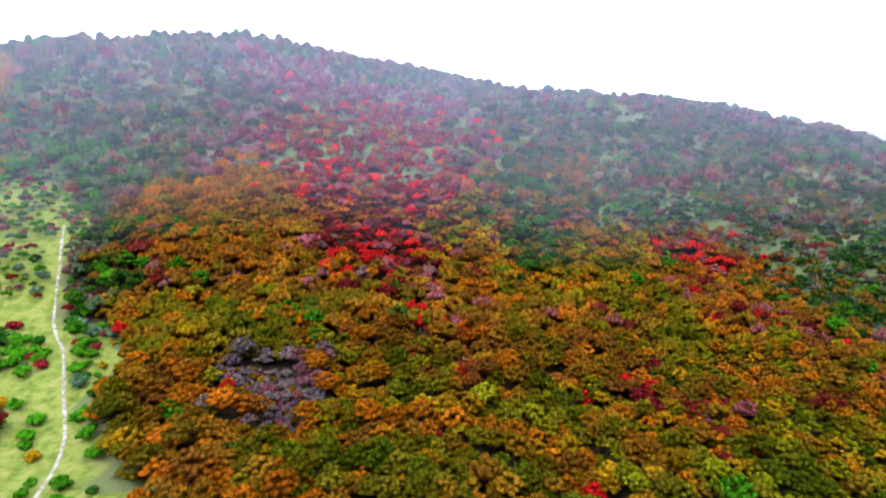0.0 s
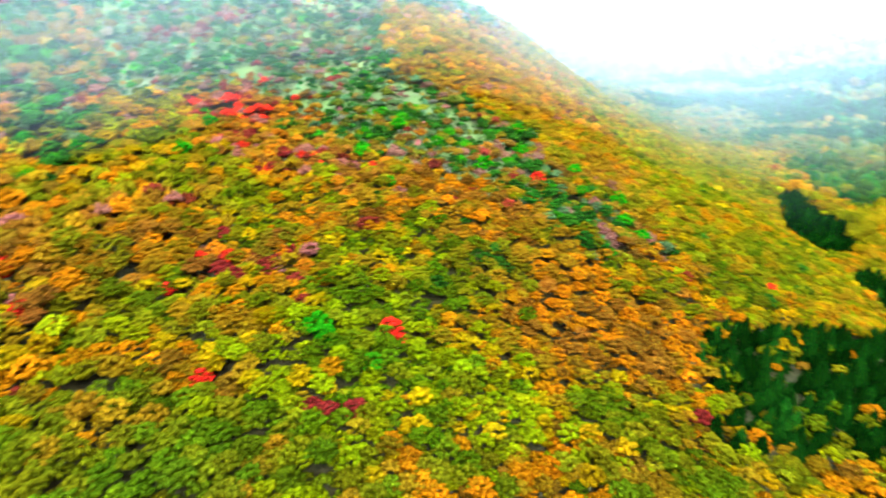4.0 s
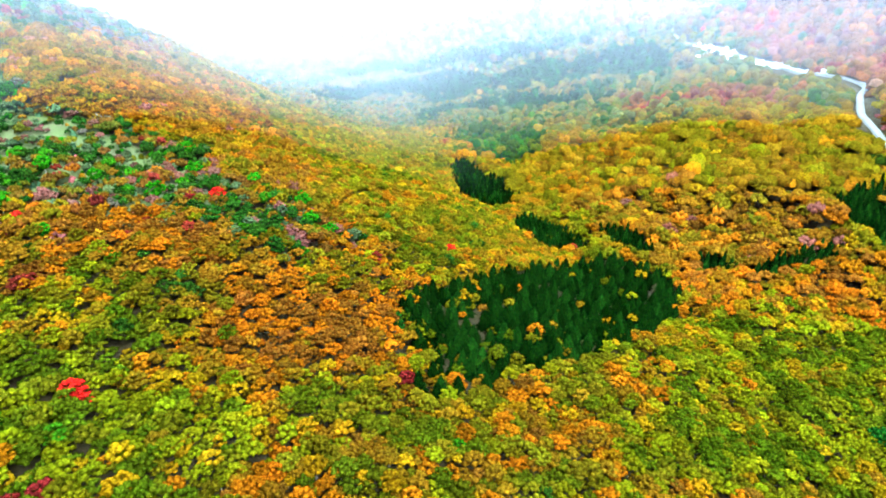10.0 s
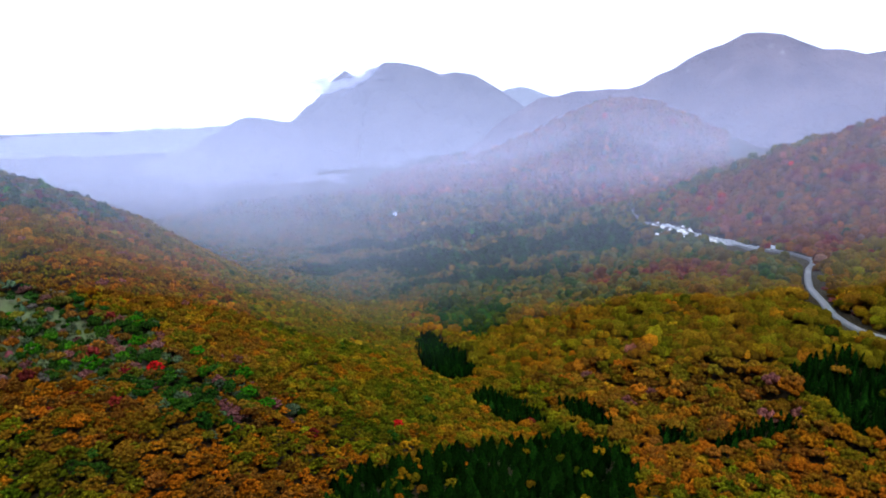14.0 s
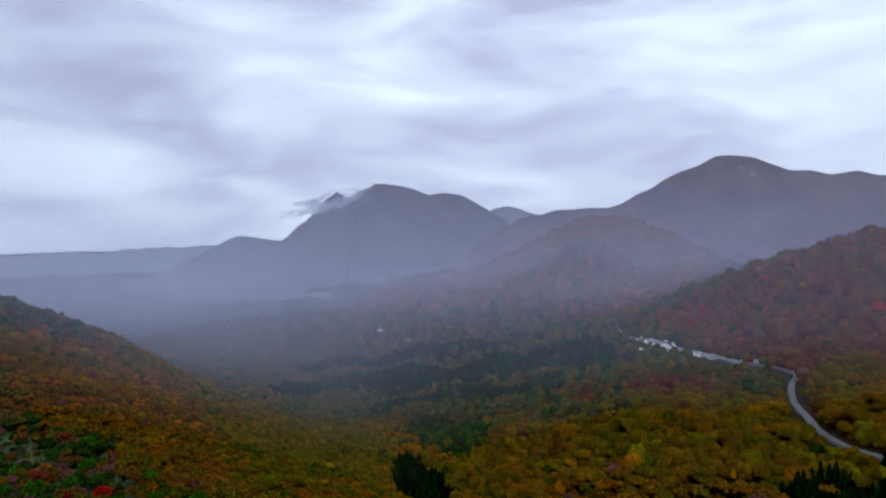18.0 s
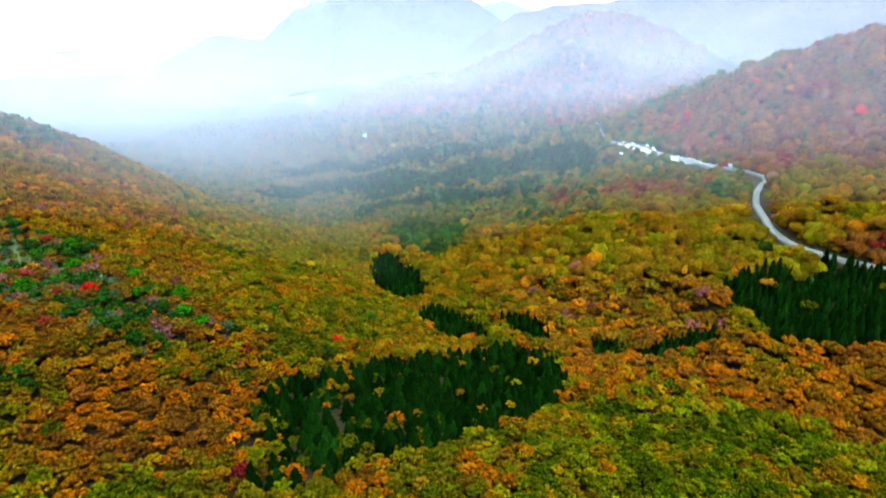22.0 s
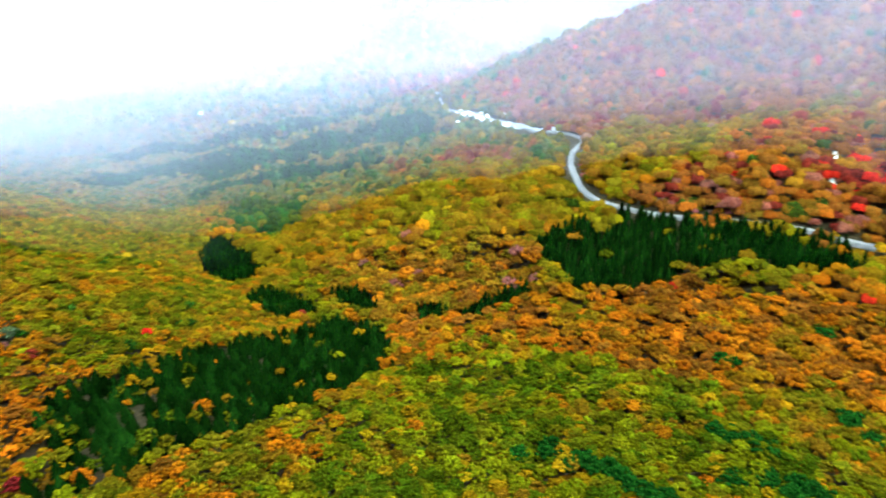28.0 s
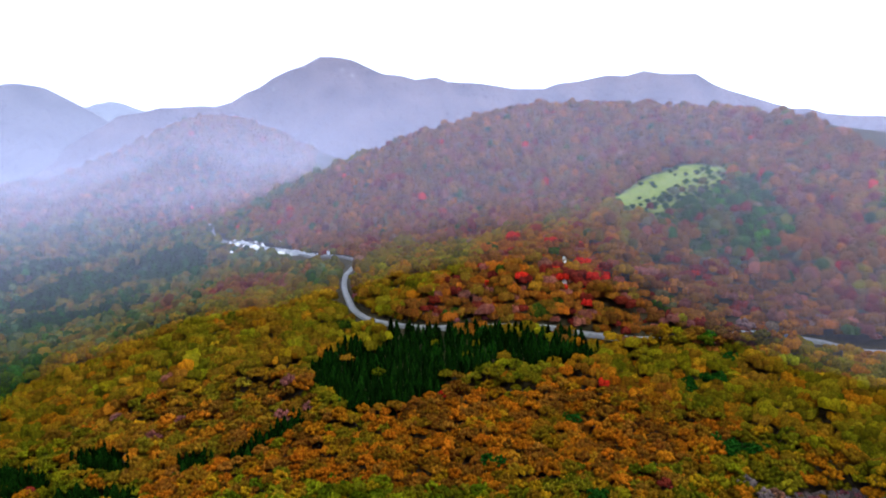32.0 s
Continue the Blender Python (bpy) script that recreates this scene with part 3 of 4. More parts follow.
def topped(v, f, cut=-0.3):
    """A ball without its underside, which no one sees."""
    keep = f[v[f].mean(1)[:, 2] > cut]
    used, back = np.unique(keep, return_inverse=True)
    return v[used], back.reshape(keep.shape)


LUMP, LUMP_F = topped(ICO, ICO_F)
# a leaf spray: a flat ragged lens of five sides, overhanging its foot
_k = np.arange(5)
SPRAY = np.concatenate([np.stack([np.cos(_k * 1.2566), np.sin(_k * 1.2566), np.where(_k % 2, -0.12, 0.06)], 1), [[0, 0, 0.66], [0, 0, -0.5]]])
SPRAY_F = np.concatenate([np.stack([_k, (_k + 1) % 5, np.full(5, 5)], 1), np.stack([(_k + 1) % 5, _k, np.full(5, 6)], 1)])
# far off, a tuft: a rounded dome that reaches down to the ground
TUFT = np.concatenate([np.stack([np.cos(_k * 1.2566), np.sin(_k * 1.2566), np.full(5, -0.9)], 1), np.stack([0.78 * np.cos(_k * 1.2566 + 0.6), 0.78 * np.sin(_k * 1.2566 + 0.6), np.full(5, 0.3)], 1), [[0, 0, 0.72]]])
TUFT_F = np.concatenate([np.stack([_k, (_k + 1) % 5, _k + 5], 1), np.stack([(_k + 1) % 5, (_k + 1) % 5 + 5, _k + 5], 1), np.stack([_k + 5, (_k + 1) % 5 + 5, np.full(5, 10)], 1)])
LUMP2, LUMP2_F = topped(ICO2, ICO2_F)


def crown_arrays(rng, n, size, ball=None, faces=None, dome=0.62, core=True):
    """A crown of radius 1: n rounded leaf clumps side by side over a dome, with deep creases between them."""
    ball, faces = (SPRAY, SPRAY_F) if ball is None else (ball, faces)
    got, gap = [], 1.75 / math.sqrt(n)
    while len(got) < n:
        a, r = rng.uniform(0, 6.283), math.sqrt(rng.uniform(0, 1)) * (1.04 - size * 0.75)
        if all(math.hypot(r * math.cos(a) - o[0], r * math.sin(a) - o[1]) > gap for o in got):
            got.append((r * math.cos(a), r * math.sin(a)))
        gap *= 0.997
    v, f = [], []
    if core:
        v.append(ICO * [0.6, 0.6, dome * 0.4]), f.append(ICO_F)
    for x, y in got:
        z = dome * (1 - 0.95 * (x * x + y * y)) * rng.uniform(0.8, 1.2) + rng.normal(0, 0.07)
        wide = size * rng.uniform(0.85, 1.25, 3) * [1, 1, 0.95]
        f.append(faces + sum(len(q) for q in v)), v.append(ball * rng.uniform(0.78, 1.18, (len(ball), 1)) * wide + [x, y, z])
    return np.concatenate(v), np.concatenate(f)


def conifer_arrays(rng, tiers, sides):
    """A conifer of height 1 and foot radius 1: ragged tiers of drooping boughs, full in the middle."""
    v, f = [], []
    for k in range(tiers):
        z0 = k / tiers * 0.84 + 0.06
        z1 = min(1.0, z0 + 1.9 / tiers)
        r = (1 - k / tiers) ** 0.62 * 0.98 + 0.06
        i = np.arange(sides * 2)
        a = i / (sides * 2) * 6.283 + rng.uniform(0, 6)
        rr = r * np.where(i % 2, 0.66, 1.0) * rng.uniform(0.78, 1.15, sides * 2)
        ring = np.stack([rr * np.cos(a), rr * np.sin(a), z0 + rng.uniform(-0.03, 0.03, sides * 2) + np.where(i % 2, 0.04, 0)], 1)
        n0 = sum(len(q) for q in v)
        v.append(np.concatenate([ring, [[rng.uniform(-0.05, 0.05), rng.uniform(-0.05, 0.05), z1]]]))
        f.append(np.stack([i, (i + 1) % (sides * 2), np.full(sides * 2, sides * 2)], 1) + n0)
    return np.concatenate(v), np.concatenate(f)


SPECIES = {
    "bush": (0.030, 0.125, 0.003), "pine": (0.013, 0.054, 0.005), "spruce": (0.006, 0.021, 0.002), "grey_green": (0.056, 0.105, 0.052), "green": (0.034, 0.066, 0.002), "olive": (0.094, 0.087, 0.003), "lime": (0.138, 0.142, 0.002),
    "gold": (0.26, 0.135, 0.002), "ochre": (0.168, 0.078, 0.004), "orange": (0.31, 0.082, 0.002), "rust": (0.13, 0.045, 0.006), "bare": (0.15, 0.11, 0.11), "rose": (0.19, 0.055, 0.07), "crimson": (0.125, 0.009, 0.010), "red": (0.46, 0.009, 0.008)}
KINDS = list(SPECIES)
HUES = 0.42 * np.array([SPECIES[k] for k in KINDS])


def mixture(**share):
    w = np.zeros(len(KINDS))
    for k, s in share.items():
        w[KINDS.index(k)] = s
    return w / w.sum()


MIX = {
    "oak": mixture(green=3.0, olive=5.6, lime=1.9, gold=1.9, ochre=3.6, orange=2.9, rust=0.7, crimson=0.05, pine=0.04),
    "deepolive": mixture(green=3.0, olive=6, lime=0.6, ochre=2.0, gold=0.8, orange=0.7),
    "olive": mixture(green=2.2, olive=6, lime=1.2, ochre=3.0, gold=1.4, orange=0.8, pine=0.15),
    "orange": mixture(olive=0.6, gold=0.8, ochre=2.4, orange=5.0, rust=4.0, red=0.03),
    "rusty": mixture(green=0.2, olive=2.0, ochre=4.5, orange=3.4, rust=3.4, rose=0.1, crimson=0.12, pine=0.15),
    "brown": mixture(olive=3.2, ochre=4.8, gold=0.9, orange=2.2, rust=2.4, green=0.5, rose=0.5),
    "olivebrown": mixture(olive=5.4, ochre=4.6, lime=1.0, rust=1.6, orange=1.0, green=0.7, gold=0.6),
    "green": mixture(green=4.6, olive=3.0, lime=5.6, gold=2.0, ochre=0.8, orange=0.4),
    "red": mixture(red=2.4, crimson=5.5, rose=3.6, orange=1.2, rust=2.4, bare=0.8, gold=0.3, ochre=0.8),
    "redmix": mixture(red=0.9, crimson=1.4, rose=1.0, orange=1.8, rust=3, olive=1.2, ochre=2.6, gold=0.5, pine=0.3),
    "mauve": mixture(rose=1.8, bare=0.5, rust=5.5, grey_green=0.5, pine=0.3, crimson=1.2, ochre=2.6, orange=1.2, red=0.05),
    "scrub": mixture(pine=4.5, bush=1.2, grey_green=3.0, rose=1.2, bare=1.0, rust=0.8, crimson=0.6, ochre=1.2, olive=1.2),
    "purple": mixture(rose=4, crimson=1.6, bare=2, grey_green=1.4, pine=1.0, rust=1.4, red=0.3),
    "grassy": mixture(pine=1.2, bush=3, grey_green=3, rose=1.2, crimson=0.6, rust=0.6),
    "pinewood": mixture(pine=4.5, bush=0.8, grey_green=1.2, rose=1.2, crimson=0.5, ochre=2.6, olive=1.6, rust=1.6, orange=0.6),
    "valley": mixture(olive=3.2, ochre=3.0, grey_green=2.6, gold=0.4, rust=1.4, pine=2.0, green=0.6),
    "hollow": mixture(pine=3, spruce=1.5, green=2.5, olive=2),
    "rustwood": mixture(rust=5, crimson=1.2, ochre=2.2, orange=1.4, rose=1.0, olive=0.8, pine=0.2),
    "russet": mixture(rust=5, crimson=1.5, rose=1.5, ochre=1.2, olive=0.6),
    "barewood": mixture(bare=8, rose=1.5, rust=1.0),
    "blue_wood": mixture(pine=2.5, spruce=6, grey_green=0.6, ochre=0.2),
}
MIX_NAMES = list(MIX)


def mix_at(x, y):
    """Which mixture grows at each place: the last patch that covers it, with frayed edges."""
    out = np.where((x > 440) & (y > -30), np.where(x > 900, MIX_NAMES.index("mauve"), MIX_NAMES.index("valley")), MIX_NAMES.index("oak"))
    out = np.where((x > 470) & (y <= -30), MIX_NAMES.index("mauve"), out)
    out = np.where((y > 300) & (x < 220), MIX_NAMES.index("scrub"), out)
    fx, fy = x + 7 * waves(x, y, 55, 11) + rs.normal(0, 4, np.shape(x)), y + 7 * waves(x, y, 55, 12) + rs.normal(0, 4, np.shape(x))
    for name, poly in PATCHES:
        out = np.where(inside(fx, fy, poly), MIX_NAMES.index(name), out)
    return out


def scattered(x0, x1, y0, y1, step):
    nx, ny = int((x1 - x0) / step), int((y1 - y0) / step)
    i, j = np.meshgrid(np.arange(nx), np.arange(ny), indexing="ij")
    x = x0 + (i + 0.5 * (j % 2)) * step + rs.uniform(-0.27, 0.27, i.shape) * step
    y = y0 + j * step + rs.uniform(-0.27, 0.27, i.shape) * step
    return x.ravel(), y.ravel()


def hue_of(x, y, calm=0.2):
    """A hue for every tree from the mixture at its place; neighbours tend to agree. calm: how far hues draw near the mixture's mean."""
    m = mix_at(x, y)
    table = np.cumsum(np.array([MIX[k] for k in MIX_NAMES]), 1)
    u = 0.8 * waves(x, y, 24, 21) + 0.45 * waves(x, y, 70, 22) + rs.normal(0, 0.6, x.shape)
    u = np.clip(u.argsort().argsort() / max(1, len(u)), 0, 0.9999)
    order = (u[:, None] > table[m]).sum(1)
    kind = np.clip(order, 0, len(KINDS) - 1)
    mean = np.array([MIX[k] @ HUES for k in MIX_NAMES])[m]
    keep = np.where(np.isin(kind, [KINDS.index(k) for k in ("red", "crimson", "bush", "pine")]), 0.3, 1.0)[:, None]
    hue = (HUES[kind] + (mean - HUES[kind]) * calm * keep) * np.exp(rs.normal(0, 0.2, (len(x), 1))) * rs.uniform(0.92, 1.08, (len(x), 3))
    return kind, hue


def joined(name, protos, x, y, z, size, tall, hue, mat, label, category, pick=None):
    """One object of kind stuff: many crowns, each a turned and scaled copy of a prototype."""
    pick = rs.randint(0, len(protos), len(x)) if pick is None else pick
    ang = rs.uniform(0, 6.283, len(x))
    V, F, H, n0 = [], [], [], 0
    for k, (pv, pf) in enumerate(protos):
        i = np.where(pick == k)[0]
        if not len(i):
            continue
        c, s = np.cos(ang[i])[:, None], np.sin(ang[i])[:, None]
        vx = (pv[None, :, 0] * c - pv[None, :, 1] * s) * size[i, None] + x[i, None]
        vy = (pv[None, :, 0] * s + pv[None, :, 1] * c) * size[i, None] + y[i, None]
        vz = pv[None, :, 2] * tall[i, None] + z[i, None]
        V.append(np.stack([vx, vy, vz], -1).reshape(-1, 3))
        F.append((pf[None] + (np.arange(len(i)) * len(pv))[:, None, None]).reshape(-1, 3) + n0)
        H.append(np.repeat(hue[i], len(pv), 0))
        n0 += len(i) * len(pv)
    ob = new(name, mesh_of(name, np.concatenate(V), np.concatenate(F), mat, hue=np.concatenate(H)))
    return tagged(ob, label, category, kind="stuff")


P_NEAR = [crown_arrays(rs, 12, 0.34, dome=0.75, core=False) for _ in range(14)]
P_BROAD = [crown_arrays(rs, 26, 0.245, dome=0.75) for _ in range(14)]
P_MID = [crown_arrays(rs, 10, 0.38, SPRAY * [1, 1, 1.45], SPRAY_F, dome=0.65, core=False) for _ in range(16)]
P_UPPER = [crown_arrays(rs, 4, 0.56, TUFT, TUFT_F, dome=0.5, core=False) for _ in range(16)]
P_FAR = [crown_arrays(rs, 1, 0.95, TUFT, TUFT_F, dome=0.2, core=False) for _ in range(16)]
P_SPRUCE = [conifer_arrays(rs, 6, 6) for _ in range(5)]

LONE = [LONE_BUSH, LONE_PINE, LONE_RED, LONE_CRIMSON, LONE_GOLD, LONE_ORANGE, LONE_LIME]
HUB = (20.0, -20.0)
NEAR, MID, FAR = 195.0, 420.0, 1600.0
# the strip of wood that the flight passes nearest: its trees stand singly
NEAREST = [(-45, 75), (0, 60), (50, 60), (95, 35), (130, 0), (150, -50), (160, -110)]
NEAREST_HALF = 3.0
in_pines = lambda x, y: np.any([inside(x, y, p) for p in PINE_STANDS], 0)


def pine_share(x, y):
    """How much of the near plantation is conifer: thinning out to the west."""
    return np.clip(0.68 + (x - 100) / 100 + 0.4 * waves(x, y, 22, 61), 0.3, 0.98)


GULLY = [q[:2] for q in LAND["gully"]]


def girth(x, y):
    """The usual crown radius at a place: stout oaks to the west, small crowns on the long slope, broad ones past the gully."""
    g = np.interp(x, [-20, 45], [2.75, 2.0])
    past = np.clip((x - np.interp(y, [q[1] for q in GULLY], [q[0] for q in GULLY])) / 25 + 0.5, 0, 1)
    far_side = np.interp(np.hypot(x - HUB[0], y - HUB[1]), [200, 300, 420, 700, 1000], [2.3, 3.3, 3.6, 3.9, 5.2])
    return g + (np.maximum(far_side, g) - g) * past


def wood_places(r0, r1, pack=1.28):
    """Where broadleaf trees stand between two distances from the hub, their spacing by the girth of the crowns there."""
    px, py = [], []
    for low, high in ((0, 2.15), (2.15, 2.5), (2.5, 3.0), (3.0, 3.5), (3.5, 4.1), (4.1, 9.0)):
        step = pack * (1 if r1 <= NEAR else 0.95 if r1 < 500 else 0.9 if r1 < 800 else 1.1) * {0: 2.0, 2.15: 2.3, 2.5: 2.7, 3.0: 3.3, 3.5: 3.7, 4.1: 4.7}[low]
        x, y = scattered(HUB[0] - r1, HUB[0] + r1, HUB[1] - r1, HUB[1] + r1, step)
        g = girth(x, y)
        ok = (g >= low) & (g < high)
        px.append(x[ok]), py.append(y[ok])
    x, y = np.concatenate(px), np.concatenate(py)
    d = np.hypot(x - HUB[0], y - HUB[1])
    ok = (d >= r0) & (d < r1) & ((d < 1200) | ((y > 0.1 * x) & (y < 0.75 * x))) & (x > -330)
    ok &= ((y > -0.95 * x - 60) | (d < 130)) & (y < 0.95 * x + 640) & (y < 560 + 0.6 * np.abs(x))
    ok &= y < np.interp(x, [-330, -271, -193, -22, 113, 198, 282, 403, 460], [335, 430, 490, 480, 425, 350, 345, 330, 900])
    # nothing stands behind the flight, nor below its view
    ok &= (y > np.interp(x, [-330, -100, -30, 40, 90, 150, 200], [150, 30, 30, 20, -60, -240, -420])) 
    x, y = x[ok], y[ok]
    ok = (near_line(x, y, ROAD) > 3.7) & ((near_line(x + 6, y - 4, ROAD) > 5.5) | (x < 480) | (x > 690)) & ((near_line(x + 5, y, ROAD) > 6.0) | (x < 330) | (y < -95) | (x > 480)) & (near_line(x, y, TRAIL) > 3.0)
    ok &= ~(in_pines(x, y) & (rs.rand(len(x)) < np.where(inside(x, y, PINES_A), pine_share(x, y) * np.interp(x, [110, 180], [0.90, 0.99]), 0.985)))
    ok &= ~inside(x, y, BARE_POCKET) & ~inside(x, y, BARE_PATCH) & ~inside(x, y, NEAR_THICKET)
    ok &= ~inside(x, y, CLEARING) & ~inside(x, y, GRASS_SPUR) & ~inside(x + 5, y + 3, GRASS_SPUR) & ~(inside(x, y, SPUR_MEADOW) & (rs.rand(len(x)) < 0.8))
    low = inside(x, y, UPPER_SCRUB) | inside(x, y, EAST_SCRUB) | inside(x, y, WEST_SCRUB) | ((y > 330) & (x < 200))
    ok &= ~(low & (rs.rand(len(x)) < 0.42 + 0.2 * waves(x, y, 45, 95)))
    for places in LONE:
        for lx, ly in places:
            ok &= np.hypot(x - lx, y - ly) > 1.8
    return x[ok], y[ok]


def sizes(x, y):
    m = mix_at(x, y)
    low = np.isin(m, [MIX_NAMES.index(k) for k in ("scrub", "grassy", "purple", "barewood")])
    big = np.isin(m, [MIX_NAMES.index(k) for k in ("rusty", "brown")])
    small = m == MIX_NAMES.index("red")
    return rs.uniform(0.72, 1.3, len(x)) * girth(x, y) * np.where(low, 0.8, np.where(big, 1.08, np.where(small, 0.75, 1.0))) * np.where(low & (rs.rand(len(x)) < 0.2), 1.4, 1.0)


def stand(name, r0, r1, protos, label, calm):
    x, y = wood_places(r0, r1)
    ok = near_line(x, y, NEAREST) > NEAREST_HALF
    x, y = x[ok], y[ok]
    s, g = sizes(x, y), girth(x, y)
    kind, hue = hue_of(x, y, calm)
    pick = np.where(s > 2.45, len(P_NEAR) + rs.randint(0, len(P_BROAD), len(x)), rs.randint(0, len(P_NEAR), len(x))) if r0 < 100 else None
    grown = np.clip(s / g - 0.5, 0, 0.3) / 0.3
    lift = s * (rs.uniform(0.6, 1.7, len(x)) if r0 < 100 else rs.uniform(0.75, 1.1, len(x))) * np.clip(s / g, 0.3, 1) + grown * (0.3 * s * waves(x, y, 17, 81) + 0.75 * s * waves(x, y, 40, 82) * (g > 3))
    joined(name, protos, x, y, ground_height(x, y) + lift, s, s * np.interp(g, [2.5, 3.4], [1.15, 0.95]), hue, M_LEAF if r0 < 100 else M_LEAF_FAR, label, "trees", pick)


stand("woodland", 0, NEAR, P_NEAR + P_BROAD, "dense autumn broadleaf wood in olive, gold, orange and red", 0.25)
stand("hillside_woodland", NEAR, 300.0, P_MID, "autumn wood covering the hillsides in brown, orange and green", 0.33)
stand("upper_hillside_woodland", 300.0, MID, P_UPPER, "autumn wood of ochre, brown and green crowns across the hillside", 0.5)
stand("far_hill_woodland", MID, 720.0, P_FAR, "autumn wood of small mixed crowns on the farther hills", 0.6)
stand("far_woodland", 720.0, FAR, P_FAR, "distant wood of brown and green autumn crowns in the valley", 0.5)


# low scrub between the taller bushes of the upper slopes
_x, _y = scattered(-330, 230, 60, 520, 3.1)
_ok = (inside(_x, _y, UPPER_SCRUB) | inside(_x, _y, EAST_SCRUB) | inside(_x, _y, PURPLE_SCRUB) | ((_y > 330) & (_x < 200))) & (rs.rand(len(_x)) < 0.4 + 0.3 * waves(_x, _y, 30, 93))
_x, _y = _x[_ok], _y[_ok]
_s = rs.uniform(0.7, 1.5, len(_x))
_h = HUES[rs.choice([KINDS.index(k) for k in ("grey_green", "grey_green", "grey_green", "grey_green", "bush", "pine", "rose", "ochre", "olive")], len(_x))] * rs.uniform(0.8, 2.0, (len(_x), 1))
joined("low_scrub", P_FAR, _x, _y, ground_height(_x, _y) + _s * 0.4, _s, _s * 1.1, _h, M_LEAF_FAR, "low grey-green and mauve scrub on the upper slope", "scrub")

# half-bare thickets: low grey and mauve twigs
_b = [scattered(min(p[0] for p in q), max(p[0] for p in q), min(p[1] for p in q), max(p[1] for p in q), 1.7) + (q,) for q in (BARE_POCKET, BARE_PATCH, NEAR_THICKET)]
_bx, _by = (np.concatenate([b[k][inside(b[0], b[1], b[2])] for b in _b]) for k in (0, 1))
_h = HUES[rs.choice([KINDS.index(k) for k in ("bare", "bare", "rose", "bare", "ochre")], len(_bx))] * rs.uniform(0.6, 1.2, (len(_bx), 1))
_s = rs.uniform(0.7, 1.5, len(_bx))
joined("bare_thicket", P_MID, _bx, _by, ground_height(_bx, _by) + _s * rs.uniform(0.3, 1.0, len(_bx)), _s, _s * 1.1, _h, M_LEAF, "low thicket of half-bare grey and mauve twigs", "thicket")

# a row of taller trees hides the road from below
_i = (road_curve[:, 1] < -168) & (road_curve[:, 1] > -262) & ~((road_curve[:, 1] < -168) & (road_curve[:, 1] > -190))
_r = road_curve[_i][:: 1]
rx, ry = np.r_[_r[:, 0] - 7 + rs.normal(0, 1, len(_r)), _r[:, 0] - 11 + rs.normal(0, 1.5, len(_r))], np.r_[_r[:, 1] + rs.normal(0, 1, len(_r)), _r[:, 1] + 3 + rs.normal(0, 1, len(_r))]
_s = rs.uniform(3.6, 4.8, len(rx))
joined("roadside_trees", P_MID, rx, ry, ground_height(rx, ry) + _s * 1.7, _s, _s, hue_of(rx, ry)[1], M_LEAF, "row of ochre and olive trees below the road", "trees")


# leafless brown and mauve scrub on the bank above the bend of the road
_r = road_curve[(road_curve[:, 1] < -30) & (road_curve[:, 1] > -120) & (road_curve[:, 0] < 480)]
_t = np.gradient(_r, axis=0)
_t /= np.linalg.norm(_t, axis=1)[:, None]
_r, _t = np.repeat(_r, 6, 0), np.repeat(_t, 6, 0)
_o = rs.uniform(3.8, 15.0, len(_r))
_x, _y = _r[:, 0] + _t[:, 1] * _o + rs.normal(0, 1.5, len(_r)), _r[:, 1] - _t[:, 0] * _o + rs.normal(0, 1.5, len(_r))
_ok = near_line(_x, _y, ROAD) > 3.2
_x, _y = _x[_ok], _y[_ok]
_s = rs.uniform(1.0, 2.1, len(_x))
_h = HUES[rs.choice([KINDS.index(k) for k in ("bare", "bare", "rust", "rust", "rose", "ochre", "olive")], len(_x))] * rs.uniform(0.7, 1.2, (len(_x), 1))
joined("roadside_scrub", P_UPPER, _x, _y, ground_height(_x, _y) + _s * 0.6, _s, _s * 1.1, _h, M_LEAF_FAR, "brown and mauve scrub on the bank above the road", "scrub")


def conifer_places(poly, step, keep):
    xs, ys = zip(*poly)
    x, y = scattered(min(xs) - 3, max(xs) + 3, min(ys) - 3, max(ys) + 3, step)
    ok = inside(x + rs.normal(0, 1.5, len(x)), y + rs.normal(0, 1.5, len(x)), poly) & (rs.rand(len(x)) < keep(x, y))
    return x[ok], y[ok]


def plantation(name, polys, step, label, keep, low, high):
    got = [conifer_places(p, step, keep) for p in polys]
    x, y = np.concatenate([g[0] for g in got]), np.concatenate([g[1] for g in got])
    hue = np.tile(HUES[KINDS.index("spruce")], (len(x), 1)) * np.exp(rs.normal(-0.2, 0.4, (len(x), 1)))
    joined(name, P_SPRUCE, x, y, ground_height(x, y), rs.uniform(1.7, 2.3, len(x)), rs.uniform(low, high, len(x)), hue, M_LEAF, label, "conifers")


plantation("conifer_plantation_by_road", PINE_STANDS[1:], 2.9, "dark green conifer plantation beside the road", lambda x, y: 0.97 + 0 * x, 6.2, 8.0)


_r = road_curve[(road_curve[:, 1] < -64) & (road_curve[:, 1] > -166)]
_r = np.repeat(_r, 2, 0)
_x, _y = _r[:, 0] - rs.uniform(5.5, 10, len(_r)), _r[:, 1] + rs.uniform(-3, 3, len(_r))
joined("roadside_conifers", P_SPRUCE, _x, _y, ground_height(_x, _y), rs.uniform(2.0, 2.7, len(_x)), rs.uniform(8.4, 9.6, len(_x)), np.tile(HUES[KINDS.index("spruce")], (len(_x), 1)) * np.exp(rs.normal(-0.2, 0.4, (len(_x), 1))), M_LEAF, "dark green conifers in a close row below the road", "conifers")


